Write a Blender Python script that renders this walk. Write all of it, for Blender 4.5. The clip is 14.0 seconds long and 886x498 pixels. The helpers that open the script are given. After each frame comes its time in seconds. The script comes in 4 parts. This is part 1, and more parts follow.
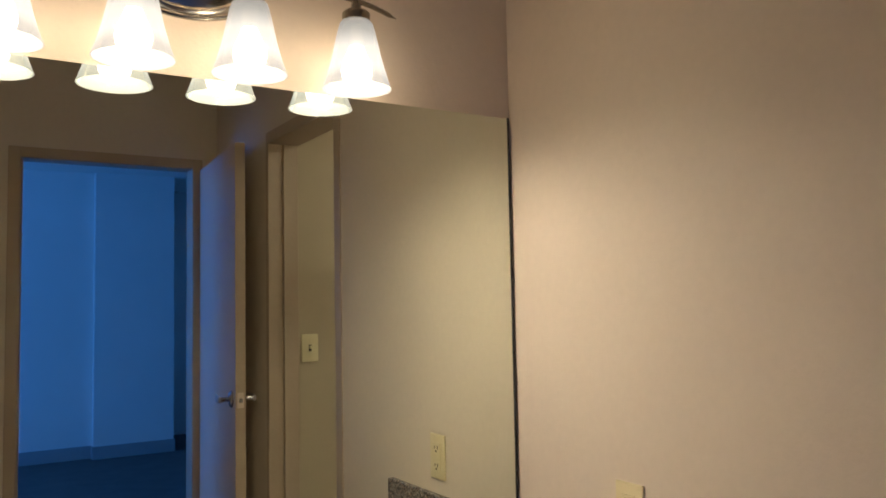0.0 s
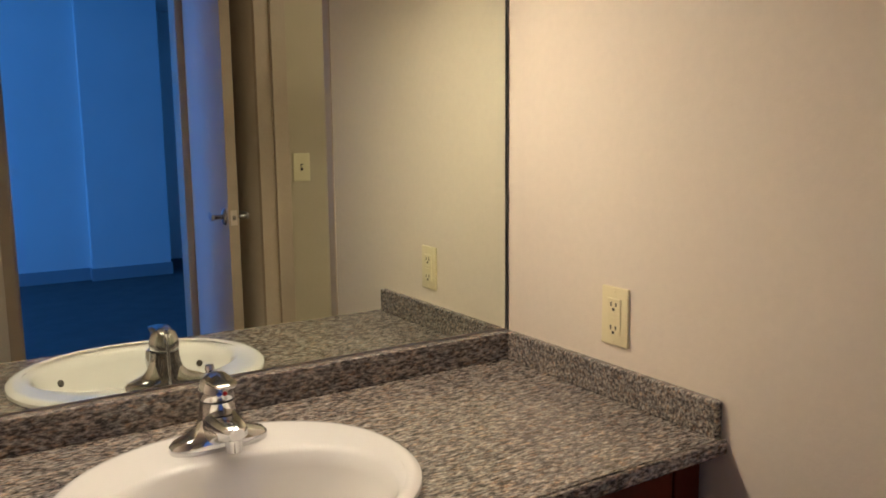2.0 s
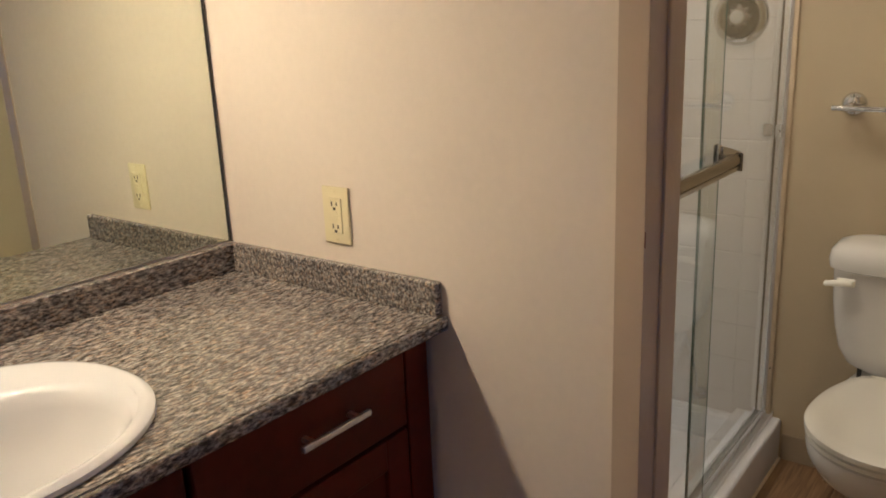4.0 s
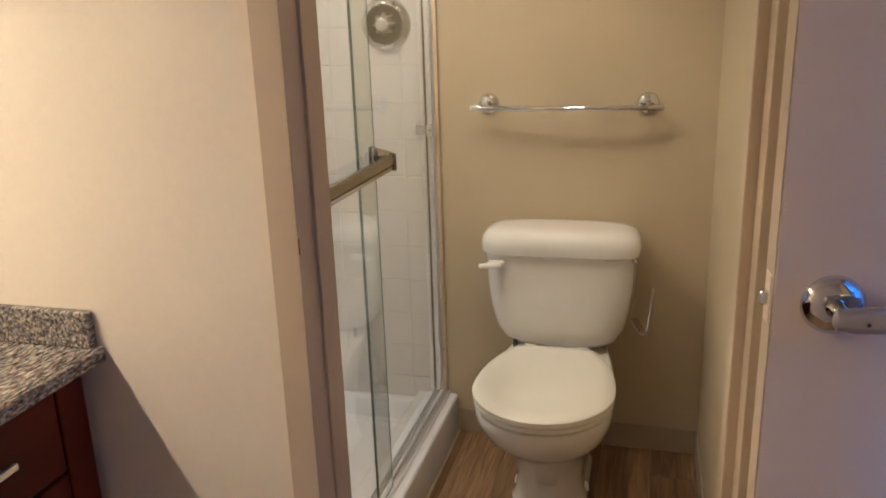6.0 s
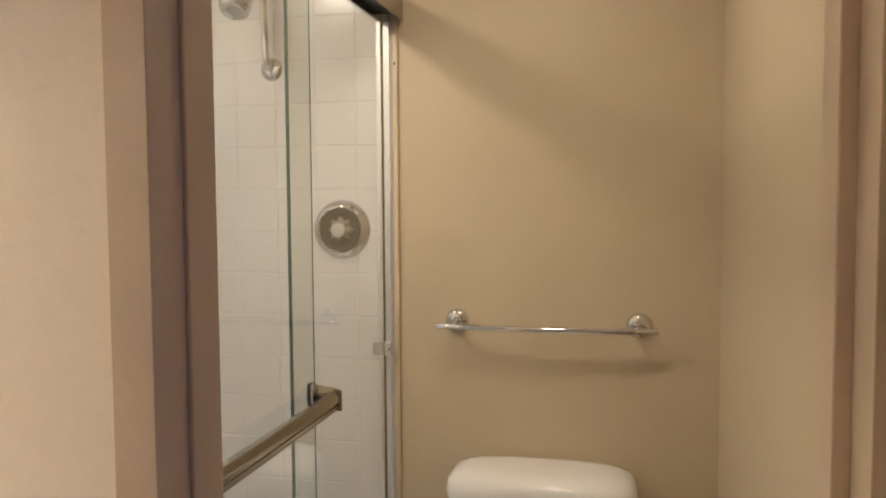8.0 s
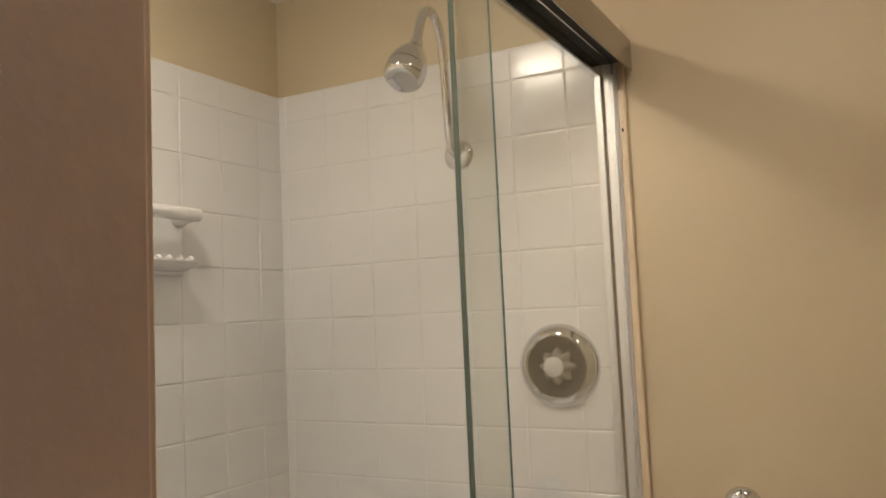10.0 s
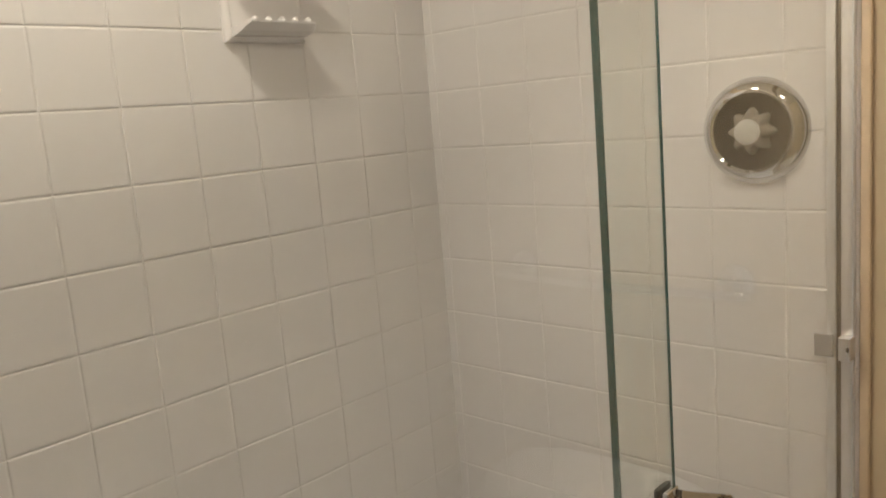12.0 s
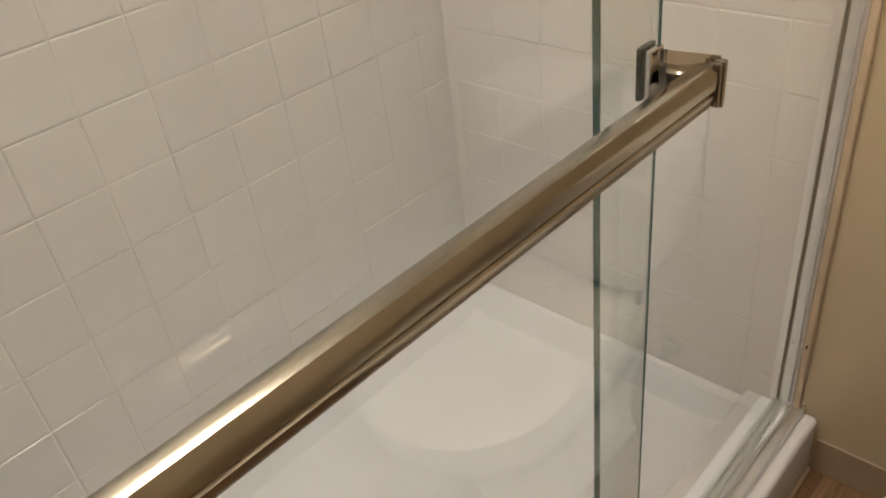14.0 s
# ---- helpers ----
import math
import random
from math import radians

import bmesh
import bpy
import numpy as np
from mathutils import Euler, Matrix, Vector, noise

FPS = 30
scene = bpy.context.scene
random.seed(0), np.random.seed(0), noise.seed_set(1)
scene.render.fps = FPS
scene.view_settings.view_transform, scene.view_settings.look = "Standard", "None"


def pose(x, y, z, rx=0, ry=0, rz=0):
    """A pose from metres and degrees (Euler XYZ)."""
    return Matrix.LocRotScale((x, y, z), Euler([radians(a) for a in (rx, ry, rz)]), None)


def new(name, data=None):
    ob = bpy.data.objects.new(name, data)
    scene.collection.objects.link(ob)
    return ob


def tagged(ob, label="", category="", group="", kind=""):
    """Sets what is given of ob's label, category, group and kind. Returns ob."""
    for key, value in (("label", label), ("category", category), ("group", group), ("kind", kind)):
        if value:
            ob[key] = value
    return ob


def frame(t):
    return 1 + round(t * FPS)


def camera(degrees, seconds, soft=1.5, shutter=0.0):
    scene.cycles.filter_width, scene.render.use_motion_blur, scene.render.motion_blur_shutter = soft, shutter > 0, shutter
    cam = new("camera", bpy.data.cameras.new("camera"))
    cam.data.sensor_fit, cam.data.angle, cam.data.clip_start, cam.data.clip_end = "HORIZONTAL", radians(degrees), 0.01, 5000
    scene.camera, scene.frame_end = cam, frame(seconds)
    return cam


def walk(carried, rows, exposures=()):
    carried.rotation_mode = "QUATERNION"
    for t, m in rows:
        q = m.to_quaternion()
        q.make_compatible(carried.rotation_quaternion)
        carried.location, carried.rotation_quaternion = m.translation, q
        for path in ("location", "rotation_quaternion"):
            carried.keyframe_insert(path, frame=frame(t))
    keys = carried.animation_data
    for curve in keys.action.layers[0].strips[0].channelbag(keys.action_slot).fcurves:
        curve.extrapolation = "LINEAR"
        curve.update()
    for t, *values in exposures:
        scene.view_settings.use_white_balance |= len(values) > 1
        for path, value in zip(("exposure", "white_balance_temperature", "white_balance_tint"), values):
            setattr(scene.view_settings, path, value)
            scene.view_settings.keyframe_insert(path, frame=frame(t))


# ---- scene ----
cam = camera(58.55, 14.0, soft=1.8)
# seconds, eye x, y, z, yaw, pitch, roll
ROWS = [
    (0.0, 0.017, -0.061, 1.400, -31.84, 3.80, 1.10),
    (0.5, 0.030, -0.046, 1.407, -31.62, 0.23, 1.06),
    (1.0, 0.026, -0.041, 1.375, -31.59, -2.65, 0.43),
    (1.5, 0.035, -0.045, 1.363, -31.41, -5.86, 0.70),
    (2.0, 0.028, -0.046, 1.352, -32.32, -8.31, 0.59),
    (2.5, 0.022, -0.050, 1.350, -34.05, -10.75, 0.92),
    (3.0, 0.031, -0.060, 1.350, -36.47, -12.90, 1.44),
    (3.5, 0.023, -0.057, 1.328, -44.82, -13.50, 2.08),
    (4.0, 0.030, -0.064, 1.344, -52.60, -15.50, 2.42),
    (4.2, 0.031, -0.069, 1.342, -55.41, -16.03, 2.33),
    (6.3, 0.058, -0.113, 1.359, -77.10, -14.94, 1.36),
    (6.5, 0.062, -0.106, 1.365, -78.01, -13.76, 1.13),
    (7.0, 0.089, -0.060, 1.382, -79.84, -10.25, 0.26),
    (7.5, 0.190, -0.068, 1.374, -80.45, -5.73, 0.48),
    (8.0, 0.394, -0.056, 1.416, -77.01, -3.40, 0.37),
    (8.5, 0.555, -0.042, 1.411, -72.80, -1.72, 0.72),
    (9.0, 0.716, 0.026, 1.431, -69.80, 0.70, 1.50),
    (9.2, 0.773, 0.061, 1.441, -68.50, 1.97, 1.85),
    (11.3, 1.171, 0.197, 1.455, -48.83, 0.85, 4.10),
    (11.5, 1.190, 0.207, 1.432, -48.15, -1.95, 4.30),
    (12.0, 1.207, 0.212, 1.402, -47.15, -9.46, 4.70),
    (12.5, 1.215, 0.214, 1.389, -46.66, -16.77, 4.48),
    (13.0, 1.225, 0.221, 1.352, -45.89, -22.92, 5.05),
    (13.5, 1.232, 0.226, 1.332, -45.97, -28.86, 5.68),
    (14.0, 1.247, 0.219, 1.312, -47.65, -34.60, 6.30),
]
EXPOSURES = [(0.0, -0.04), (0.7, 0.04), (1.5, 0.22), (2.5, 0.34), (3.5, 0.48), (4.2, 0.62), (6.5, 1.13), (7.5, 1.00), (8.2, 0.88), (9.0, 0.74), (11.5, 0.70), (12.5, 0.98), (14.0, 1.18)]
walk(cam, [(t, pose(x, y, z, 90 + pitch, roll, yaw)) for t, x, y, z, yaw, pitch, roll in ROWS], EXPOSURES)

# ---- plan, in metres ----
WALL_X = 1.047        # wall between the vanity room and the shower room, vanity face
INNER_X = 1.160       # the same wall, shower-room face
MIRROR_Y = 1.304      # mirror face
FAR_X = 2.409         # wall behind the toilet
TILE_Y = 1.355        # long tiled wall of the shower
RIGHT_Y = -0.283      # right wall of the shower room
BACK_Y = -0.94        # wall with the bedroom doorway
LEFT_X = -0.40
OPEN_L, OPEN_R = 0.371, -0.222   # shower-room doorway
DOOR_TOP = 2.020
CEIL, LOW_CEIL = 2.44, 2.215
COUNTER = 0.867
PITCH = 0.1147

# ---- light ----
world = bpy.data.worlds.new("world")
scene.world = world
world.use_nodes = True
wn = world.node_tree.nodes
sky = wn.new("ShaderNodeTexSky")
sky.sky_type = 'NISHITA'
sky.sun_disc = False
sky.sun_elevation = radians(18)
sky.sun_rotation = radians(60)
wn["Background"].inputs["Strength"].default_value = 0.08
world.node_tree.links.new(sky.outputs[0], wn["Background"].inputs["Color"])


DAY = (0.045, 0.25, 1.0)
SHADES_X = (0.064, 0.252, 0.438, 0.637)
SHADE_Y, RIM_Z = 1.220, 1.788
SHOWER_LAMP = (1.57, 1.00)
TOILET_LAMP = (1.74, 0.20)
day = bpy.data.lights.new("window_light", 'AREA')
day.energy, day.color, day.shape, day.size, day.size_y = 110, DAY, 'RECTANGLE', 1.5, 1.7
new("window_light", day).matrix_world = pose(-2.72, -3.4, 1.45, 0, -90, 0)


# ---- materials ----
def mat(name, colour, rough=0.5, metal=0.0, grain=0.0, grain_scale=200.0, blotch=0.06, blotch_scale=3.0, bump=0.0, bump_scale=300.0, spec=0.5, coat=0.0):
    m = bpy.data.materials.new(name)
    m.use_nodes = True
    nt = m.node_tree
    b = nt.nodes["Principled BSDF"]
    b.inputs["Roughness"].default_value = rough
    b.inputs["Metallic"].default_value = metal
    b.inputs["Specular IOR Level"].default_value = spec
    b.inputs["Coat Weight"].default_value = coat
    b.inputs["Base Color"].default_value = (*colour, 1)
    co = nt.nodes.new("ShaderNodeTexCoord")
    if blotch or grain:
        n1 = nt.nodes.new("ShaderNodeTexNoise")
        n1.inputs["Scale"].default_value, n1.inputs["Detail"].default_value = blotch_scale, 5
        n2 = nt.nodes.new("ShaderNodeTexNoise")
        n2.inputs["Scale"].default_value, n2.inputs["Detail"].default_value = grain_scale, 3
        nt.links.new(co.outputs["Object"], n1.inputs["Vector"])
        nt.links.new(co.outputs["Object"], n2.inputs["Vector"])
        r1 = nt.nodes.new("ShaderNodeMapRange")
        r1.inputs["From Min"].default_value, r1.inputs["From Max"].default_value = 0.3, 0.7
        r1.inputs["To Min"].default_value, r1.inputs["To Max"].default_value = 1 - blotch, 1 + blotch
        nt.links.new(n1.outputs["Fac"], r1.inputs["Value"])
        r2 = nt.nodes.new("ShaderNodeMapRange")
        r2.inputs["From Min"].default_value, r2.inputs["From Max"].default_value = 0.3, 0.7
        r2.inputs["To Min"].default_value, r2.inputs["To Max"].default_value = 1 - grain, 1 + grain
        nt.links.new(n2.outputs["Fac"], r2.inputs["Value"])
        mu = nt.nodes.new("ShaderNodeMath")
        mu.operation = 'MULTIPLY'
        nt.links.new(r1.outputs[0], mu.inputs[0])
        nt.links.new(r2.outputs[0], mu.inputs[1])
        vm = nt.nodes.new("ShaderNodeVectorMath")
        vm.operation = 'SCALE'
        vm.inputs[0].default_value = colour
        nt.links.new(mu.outputs[0], vm.inputs["Scale"])
        nt.links.new(vm.outputs[0], b.inputs["Base Color"])
        rr = nt.nodes.new("ShaderNodeMapRange")
        rr.inputs["To Min"].default_value, rr.inputs["To Max"].default_value = max(0.02, rough * 0.85), min(1, rough * 1.15)
        nt.links.new(n1.outputs["Fac"], rr.inputs["Value"])
        nt.links.new(rr.outputs[0], b.inputs["Roughness"])
    if bump:
        n3 = nt.nodes.new("ShaderNodeTexNoise")
        n3.inputs["Scale"].default_value, n3.inputs["Detail"].default_value = bump_scale, 4
        nt.links.new(co.outputs["Object"], n3.inputs["Vector"])
        bp = nt.nodes.new("ShaderNodeBump")
        bp.inputs["Strength"].default_value, bp.inputs["Distance"].default_value = bump, 0.002
        nt.links.new(n3.outputs["Fac"], bp.inputs["Height"])
        nt.links.new(bp.outputs["Normal"], b.inputs["Normal"])
    return m


PAINT = mat("wall_paint", (0.77, 0.665, 0.55), 0.55, blotch=0.03, blotch_scale=2.2, bump=0.25, bump_scale=140, grain=0.015, grain_scale=60)
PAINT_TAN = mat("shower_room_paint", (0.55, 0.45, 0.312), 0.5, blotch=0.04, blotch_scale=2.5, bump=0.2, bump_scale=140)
FRAME_PAINT = mat("frame_paint", (0.52, 0.40, 0.29), 0.38, blotch=0.05, blotch_scale=5, bump=0.35, bump_scale=70)
DOOR_PAINT = mat("door_paint", (0.77, 0.63, 0.51), 0.42, blotch=0.03, bump=0.15, bump_scale=120)
CEIL_PAINT = mat("ceiling_paint", (0.82, 0.79, 0.74), 0.8, blotch=0.03, bump=0.3, bump_scale=180)
BED_PAINT = mat("bedroom_paint", (0.72, 0.70, 0.66), 0.7, blotch=0.04, blotch_scale=1.2)
CARPET = mat("carpet", (0.10, 0.095, 0.09), 0.95, grain=0.25, grain_scale=160, blotch=0.15, blotch_scale=6, bump=0.8, bump_scale=400)
BASE_RUBBER = mat("base_rubber", (0.40, 0.32, 0.23), 0.5, blotch=0.08, blotch_scale=9)
TILE = mat("tile_glaze", (0.71, 0.69, 0.698), 0.16, blotch=0.02, blotch_scale=6, bump=0.06, bump_scale=25, coat=0.2)
GROUT = mat("grout", (0.66, 0.64, 0.63), 0.85, grain=0.08, grain_scale=90, blotch=0.12, blotch_scale=5)
PORCELAIN = mat("porcelain", (0.79, 0.765, 0.74), 0.07, blotch=0.01, coat=0.4)
SEAT = mat("seat_plastic", (0.83, 0.80, 0.73), 0.20, blotch=0.01)
ACRYLIC = mat("pan_acrylic", (0.85, 0.86, 0.92), 0.25, blotch=0.03, blotch_scale=8, grain=0.01)
CHROME = mat("chrome", (0.68, 0.68, 0.69), 0.03, 1.0, blotch=0.02, blotch_scale=30)
NICKEL = mat("brushed_nickel", (0.37, 0.34, 0.29), 0.2, 1.0, blotch=0.04, blotch_scale=20)
ALU = mat("aluminium", (0.86, 0.87, 0.89), 0.38, 1.0, blotch=0.02, blotch_scale=15)
SATIN = mat("satin_nickel", (0.60, 0.58, 0.56), 0.36, 1.0, blotch=0.03, blotch_scale=25)
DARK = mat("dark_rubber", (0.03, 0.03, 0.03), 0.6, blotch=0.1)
IVORY = mat("ivory_plastic", (0.80, 0.70, 0.44), 0.35, blotch=0.01)
WHITE_PL = mat("white_plastic", (0.82, 0.80, 0.74), 0.3, blotch=0.01)
CHERRY = mat("cherry_wood", (0.10, 0.010, 0.0035), 0.36, blotch=0.25, blotch_scale=7, grain=0.12, grain_scale=40, spec=0.2)
CAULK = mat("caulk_trim", (0.62, 0.50, 0.36), 0.5, blotch=0.12, blotch_scale=14)
RED = mat("red_dot", (0.5, 0.02, 0.02), 0.3, blotch=0)
BLUE = mat("blue_dot", (0.02, 0.08, 0.5), 0.3, blotch=0)
SLOT = mat("slot_dark", (0.05, 0.04, 0.03), 0.6, blotch=0)


def shaded(name, build):
    m = bpy.data.materials.new(name)
    m.use_nodes = True
    build(m.node_tree, m.node_tree.nodes["Principled BSDF"])
    return m


def granite(nt, b):
    """Long grey, black, cream and rust flecks that lie along x."""
    co = nt.nodes.new("ShaderNodeTexCoord")

    def noise(stretch, scale, detail, rough, shift):
        mp = nt.nodes.new("ShaderNodeMapping")
        mp.inputs["Scale"].default_value = stretch
        mp.inputs["Location"].default_value = (shift, shift * 0.7, shift * 1.3)
        nt.links.new(co.outputs["Object"], mp.inputs["Vector"])
        n = nt.nodes.new("ShaderNodeTexNoise")
        n.inputs["Scale"].default_value, n.inputs["Detail"].default_value, n.inputs["Roughness"].default_value = scale, detail, rough
        nt.links.new(mp.outputs[0], n.inputs["Vector"])
        return n.outputs["Fac"]

    def ramp(fac, stops):
        r = nt.nodes.new("ShaderNodeValToRGB")
        e = r.color_ramp.elements
        e[0].position, e[0].color = stops[0][0], (*stops[0][1], 1)
        e[1].position, e[1].color = stops[-1][0], (*stops[-1][1], 1)
        for pos, col in stops[1:-1]:
            e.new(pos).color = (*col, 1)
        nt.links.new(fac, r.inputs[0])
        return r.outputs[0]

    def mix(kind, fac, a, c):
        m = nt.nodes.new("ShaderNodeMix")
        m.data_type, m.blend_type = 'RGBA', kind
        if isinstance(fac, float):
            m.inputs[0].default_value = fac
        else:
            nt.links.new(fac, m.inputs[0])
        nt.links.new(a, m.inputs[6])
        nt.links.new(c, m.inputs[7])
        return m.outputs[2]

    base = ramp(noise((0.40, 1.25, 1.1), 190, 8, 0.72, 0.0), [(0.35, (0.018, 0.016, 0.016)), (0.43, (0.070, 0.062, 0.060)), (0.495, (0.205, 0.178, 0.160)), (0.56, (0.37, 0.325, 0.29)), (0.66, (0.66, 0.60, 0.54))])
    rust = ramp(noise((0.5, 1.1, 1.0), 130, 5, 0.65, 3.1), [(0.52, (1.0, 1.0, 1.0)), (0.62, (1.0, 0.80, 0.66)), (0.74, (0.95, 0.68, 0.50))])
    cool = ramp(noise((0.45, 1.1, 1.0), 110, 4, 0.6, 7.7), [(0.40, (0.66, 0.72, 0.78)), (0.52, (1.0, 1.0, 1.0)), (0.70, (1.10, 1.02, 0.94))])
    big = ramp(noise((0.6, 1.0, 1.0), 7, 4, 0.6, 1.7), [(0.30, (0.84, 0.84, 0.86)), (0.70, (1.12, 1.10, 1.06))])
    col = mix('MULTIPLY', 0.85, mix('MULTIPLY', 1.0, base, rust), cool)
    nt.links.new(mix('MULTIPLY', 1.0, col, big), b.inputs["Base Color"])
    b.inputs["Roughness"].default_value = 0.2
    b.inputs["Specular IOR Level"].default_value = 0.55


def planks(nt, b):
    co = nt.nodes.new("ShaderNodeTexCoord")
    inf = nt.nodes.new("ShaderNodeObjectInfo")
    mp = nt.nodes.new("ShaderNodeMapping")
    mp.inputs["Scale"].default_value = (1.5, 22, 6)
    nt.links.new(co.outputs["Object"], mp.inputs["Vector"])
    ad = nt.nodes.new("ShaderNodeVectorMath")
    nt.links.new(mp.outputs[0], ad.inputs[0])
    nt.links.new(inf.outputs["Random"], ad.inputs[1])
    n = nt.nodes.new("ShaderNodeTexNoise")
    n.inputs["Scale"].default_value, n.inputs["Detail"].default_value, n.inputs["Distortion"].default_value = 4, 6, 0.6
    nt.links.new(ad.outputs[0], n.inputs["Vector"])
    r = nt.nodes.new("ShaderNodeValToRGB")
    e = r.color_ramp.elements
    e[0].position, e[0].color = 0.3, (0.16, 0.085, 0.042, 1)
    e[1].position, e[1].color = 0.72, (0.36, 0.22, 0.12, 1)
    nt.links.new(n.outputs["Fac"], r.inputs[0])
    mr = nt.nodes.new("ShaderNodeMapRange")
    mr.inputs["To Min"].default_value, mr.inputs["To Max"].default_value = 0.8, 1.15
    nt.links.new(inf.outputs["Random"], mr.inputs["Value"])
    sc = nt.nodes.new("ShaderNodeVectorMath")
    sc.operation = 'SCALE'
    nt.links.new(r.outputs[0], sc.inputs[0])
    nt.links.new(mr.outputs[0], sc.inputs["Scale"])
    nt.links.new(sc.outputs[0], b.inputs["Base Color"])
    b.inputs["Roughness"].default_value = 0.42


def glass(nt, b):
    b.inputs["Base Color"].default_value = (0.935, 0.97, 0.955, 1)
    b.inputs["Roughness"].default_value = 0.0
    b.inputs["Transmission Weight"].default_value = 1.0
    b.inputs["IOR"].default_value = 1.45
    df = nt.nodes.new("ShaderNodeBsdfDiffuse")
    df.inputs["Color"].default_value = (0.85, 0.84, 0.80, 1)
    co = nt.nodes.new("ShaderNodeTexCoord")
    no = nt.nodes.new("ShaderNodeTexNoise")
    no.inputs["Scale"].default_value, no.inputs["Detail"].default_value = 4, 5
    nt.links.new(co.outputs["Object"], no.inputs["Vector"])
    mr = nt.nodes.new("ShaderNodeMapRange")
    mr.inputs["From Min"].default_value, mr.inputs["From Max"].default_value = 0.3, 0.7
    mr.inputs["To Min"].default_value, mr.inputs["To Max"].default_value = 0.004, 0.016
    nt.links.new(no.outputs["Fac"], mr.inputs["Value"])
    mx = nt.nodes.new("ShaderNodeMixShader")
    nt.links.new(mr.outputs[0], mx.inputs[0])
    nt.links.new(b.outputs[0], mx.inputs[1])
    nt.links.new(df.outputs[0], mx.inputs[2])
    nt.links.new(mx.outputs[0], nt.nodes["Material Output"].inputs["Surface"])


def edge_glass(nt, b):
    b.inputs["Base Color"].default_value = (0.03, 0.09, 0.085, 1)
    b.inputs["Roughness"].default_value = 0.12


def silver(nt, b):
    b.inputs["Base Color"].default_value = (0.80, 0.85, 0.76, 1)
    b.inputs["Metallic"].default_value = 1.0
    b.inputs["Roughness"].default_value = 0.0


def frosted(nt, b):
    """Thin lit frosted glass: part of the bulb's light passes, the rest makes the glass glow."""
    b.inputs["Base Color"].default_value = (0.05, 0.05, 0.045, 1)
    b.inputs["Roughness"].default_value = 0.35
    b.inputs["Specular IOR Level"].default_value = 0.15
    co = nt.nodes.new("ShaderNodeTexCoord")
    sp = nt.nodes.new("ShaderNodeSeparateXYZ")
    nt.links.new(co.outputs["Object"], sp.inputs[0])
    mr = nt.nodes.new("ShaderNodeMapRange")
    mr.inputs["From Min"].default_value, mr.inputs["From Max"].default_value = 0.0, 0.13
    nt.links.new(sp.outputs["Z"], mr.inputs["Value"])
    r = nt.nodes.new("ShaderNodeValToRGB")
    e = r.color_ramp.elements
    e[0].position, e[0].color = 0.0, (0.66, 0.66, 0.66, 1)
    e[1].position, e[1].color = 1.0, (0.34, 0.34, 0.34, 1)
    for pos, v in ((0.10, 0.70), (0.26, 1.0), (0.55, 0.96), (0.78, 0.52)):
        k = e.new(pos)
        k.color = (v, v, v, 1)
    nt.links.new(mr.outputs[0], r.inputs[0])
    b.inputs["Emission Color"].default_value = (1.0, 0.965, 0.90, 1)
    mu = nt.nodes.new("ShaderNodeMath")
    mu.operation = 'MULTIPLY'
    mu.inputs[1].default_value = 0.98
    nt.links.new(r.outputs[0], mu.inputs[0])
    nt.links.new(mu.outputs[0], b.inputs["Emission Strength"])
    tr = nt.nodes.new("ShaderNodeBsdfTransparent")
    tr.inputs["Color"].default_value = (1.0, 0.95, 0.87, 1)
    mx = nt.nodes.new("ShaderNodeMixShader")
    mx.inputs[0].default_value = 0.25
    nt.links.new(b.outputs[0], mx.inputs[1])
    nt.links.new(tr.outputs[0], mx.inputs[2])
    nt.links.new(mx.outputs[0], nt.nodes["Material Output"].inputs["Surface"])


def glowing(strength, tint=(1.0, 0.85, 0.665, 1)):
    def build(nt, b):
        b.inputs["Base Color"].default_value = (0.9, 0.9, 0.88, 1)
        b.inputs["Emission Color"].default_value = tint
        b.inputs["Emission Strength"].default_value = strength
    return build


def clear_knob(nt, b):
    b.inputs["Base Color"].default_value = (0.70, 0.68, 0.65, 1)
    b.inputs["Roughness"].default_value = 0.12
    b.inputs["Transmission Weight"].default_value = 0.3


GRANITE = shaded("granite_laminate", granite)
PLANK = shaded("vinyl_plank", planks)
GLASS = shaded("door_glass", glass)
GLASS_EDGE = shaded("glass_edge", edge_glass)
MIRROR = shaded("mirror_silver", silver)
FROSTED = shaded("frosted_shade", frosted)
BULB = shaded("bulb_glow", glowing(205))
DISC = shaded("lamp_lens", glowing(66, (1.0, 0.88, 0.715, 1)))
DISC_DIM = shaded("lamp_lens_dim", glowing(32, (1.0, 0.88, 0.715, 1)))
CLEAR = shaded("clear_acrylic", clear_knob)


# ---- building helpers ----
def part(name, bm, material, parent=None, label="", smooth=False, loc=None):
    me = bpy.data.meshes.new(name)
    bm.normal_update()
    if smooth:
        for f in bm.faces:
            f.smooth = True
        for e in bm.edges:
            if len(e.link_faces) == 2 and e.calc_face_angle(0) > radians(38):
                e.smooth = False
    bm.to_mesh(me)
    bm.free()
    me.materials.append(material)
    ob = new(name, me)
    if loc is not None:
        ob.location = loc
    if parent is not None:
        ob.parent = parent
    if label:
        ob["label"] = label
    return ob


def thing(name, label, category, loc=(0, 0, 0), group="", kind=""):
    ob = new(name)
    ob.location = loc
    return tagged(ob, label, category, group, kind)


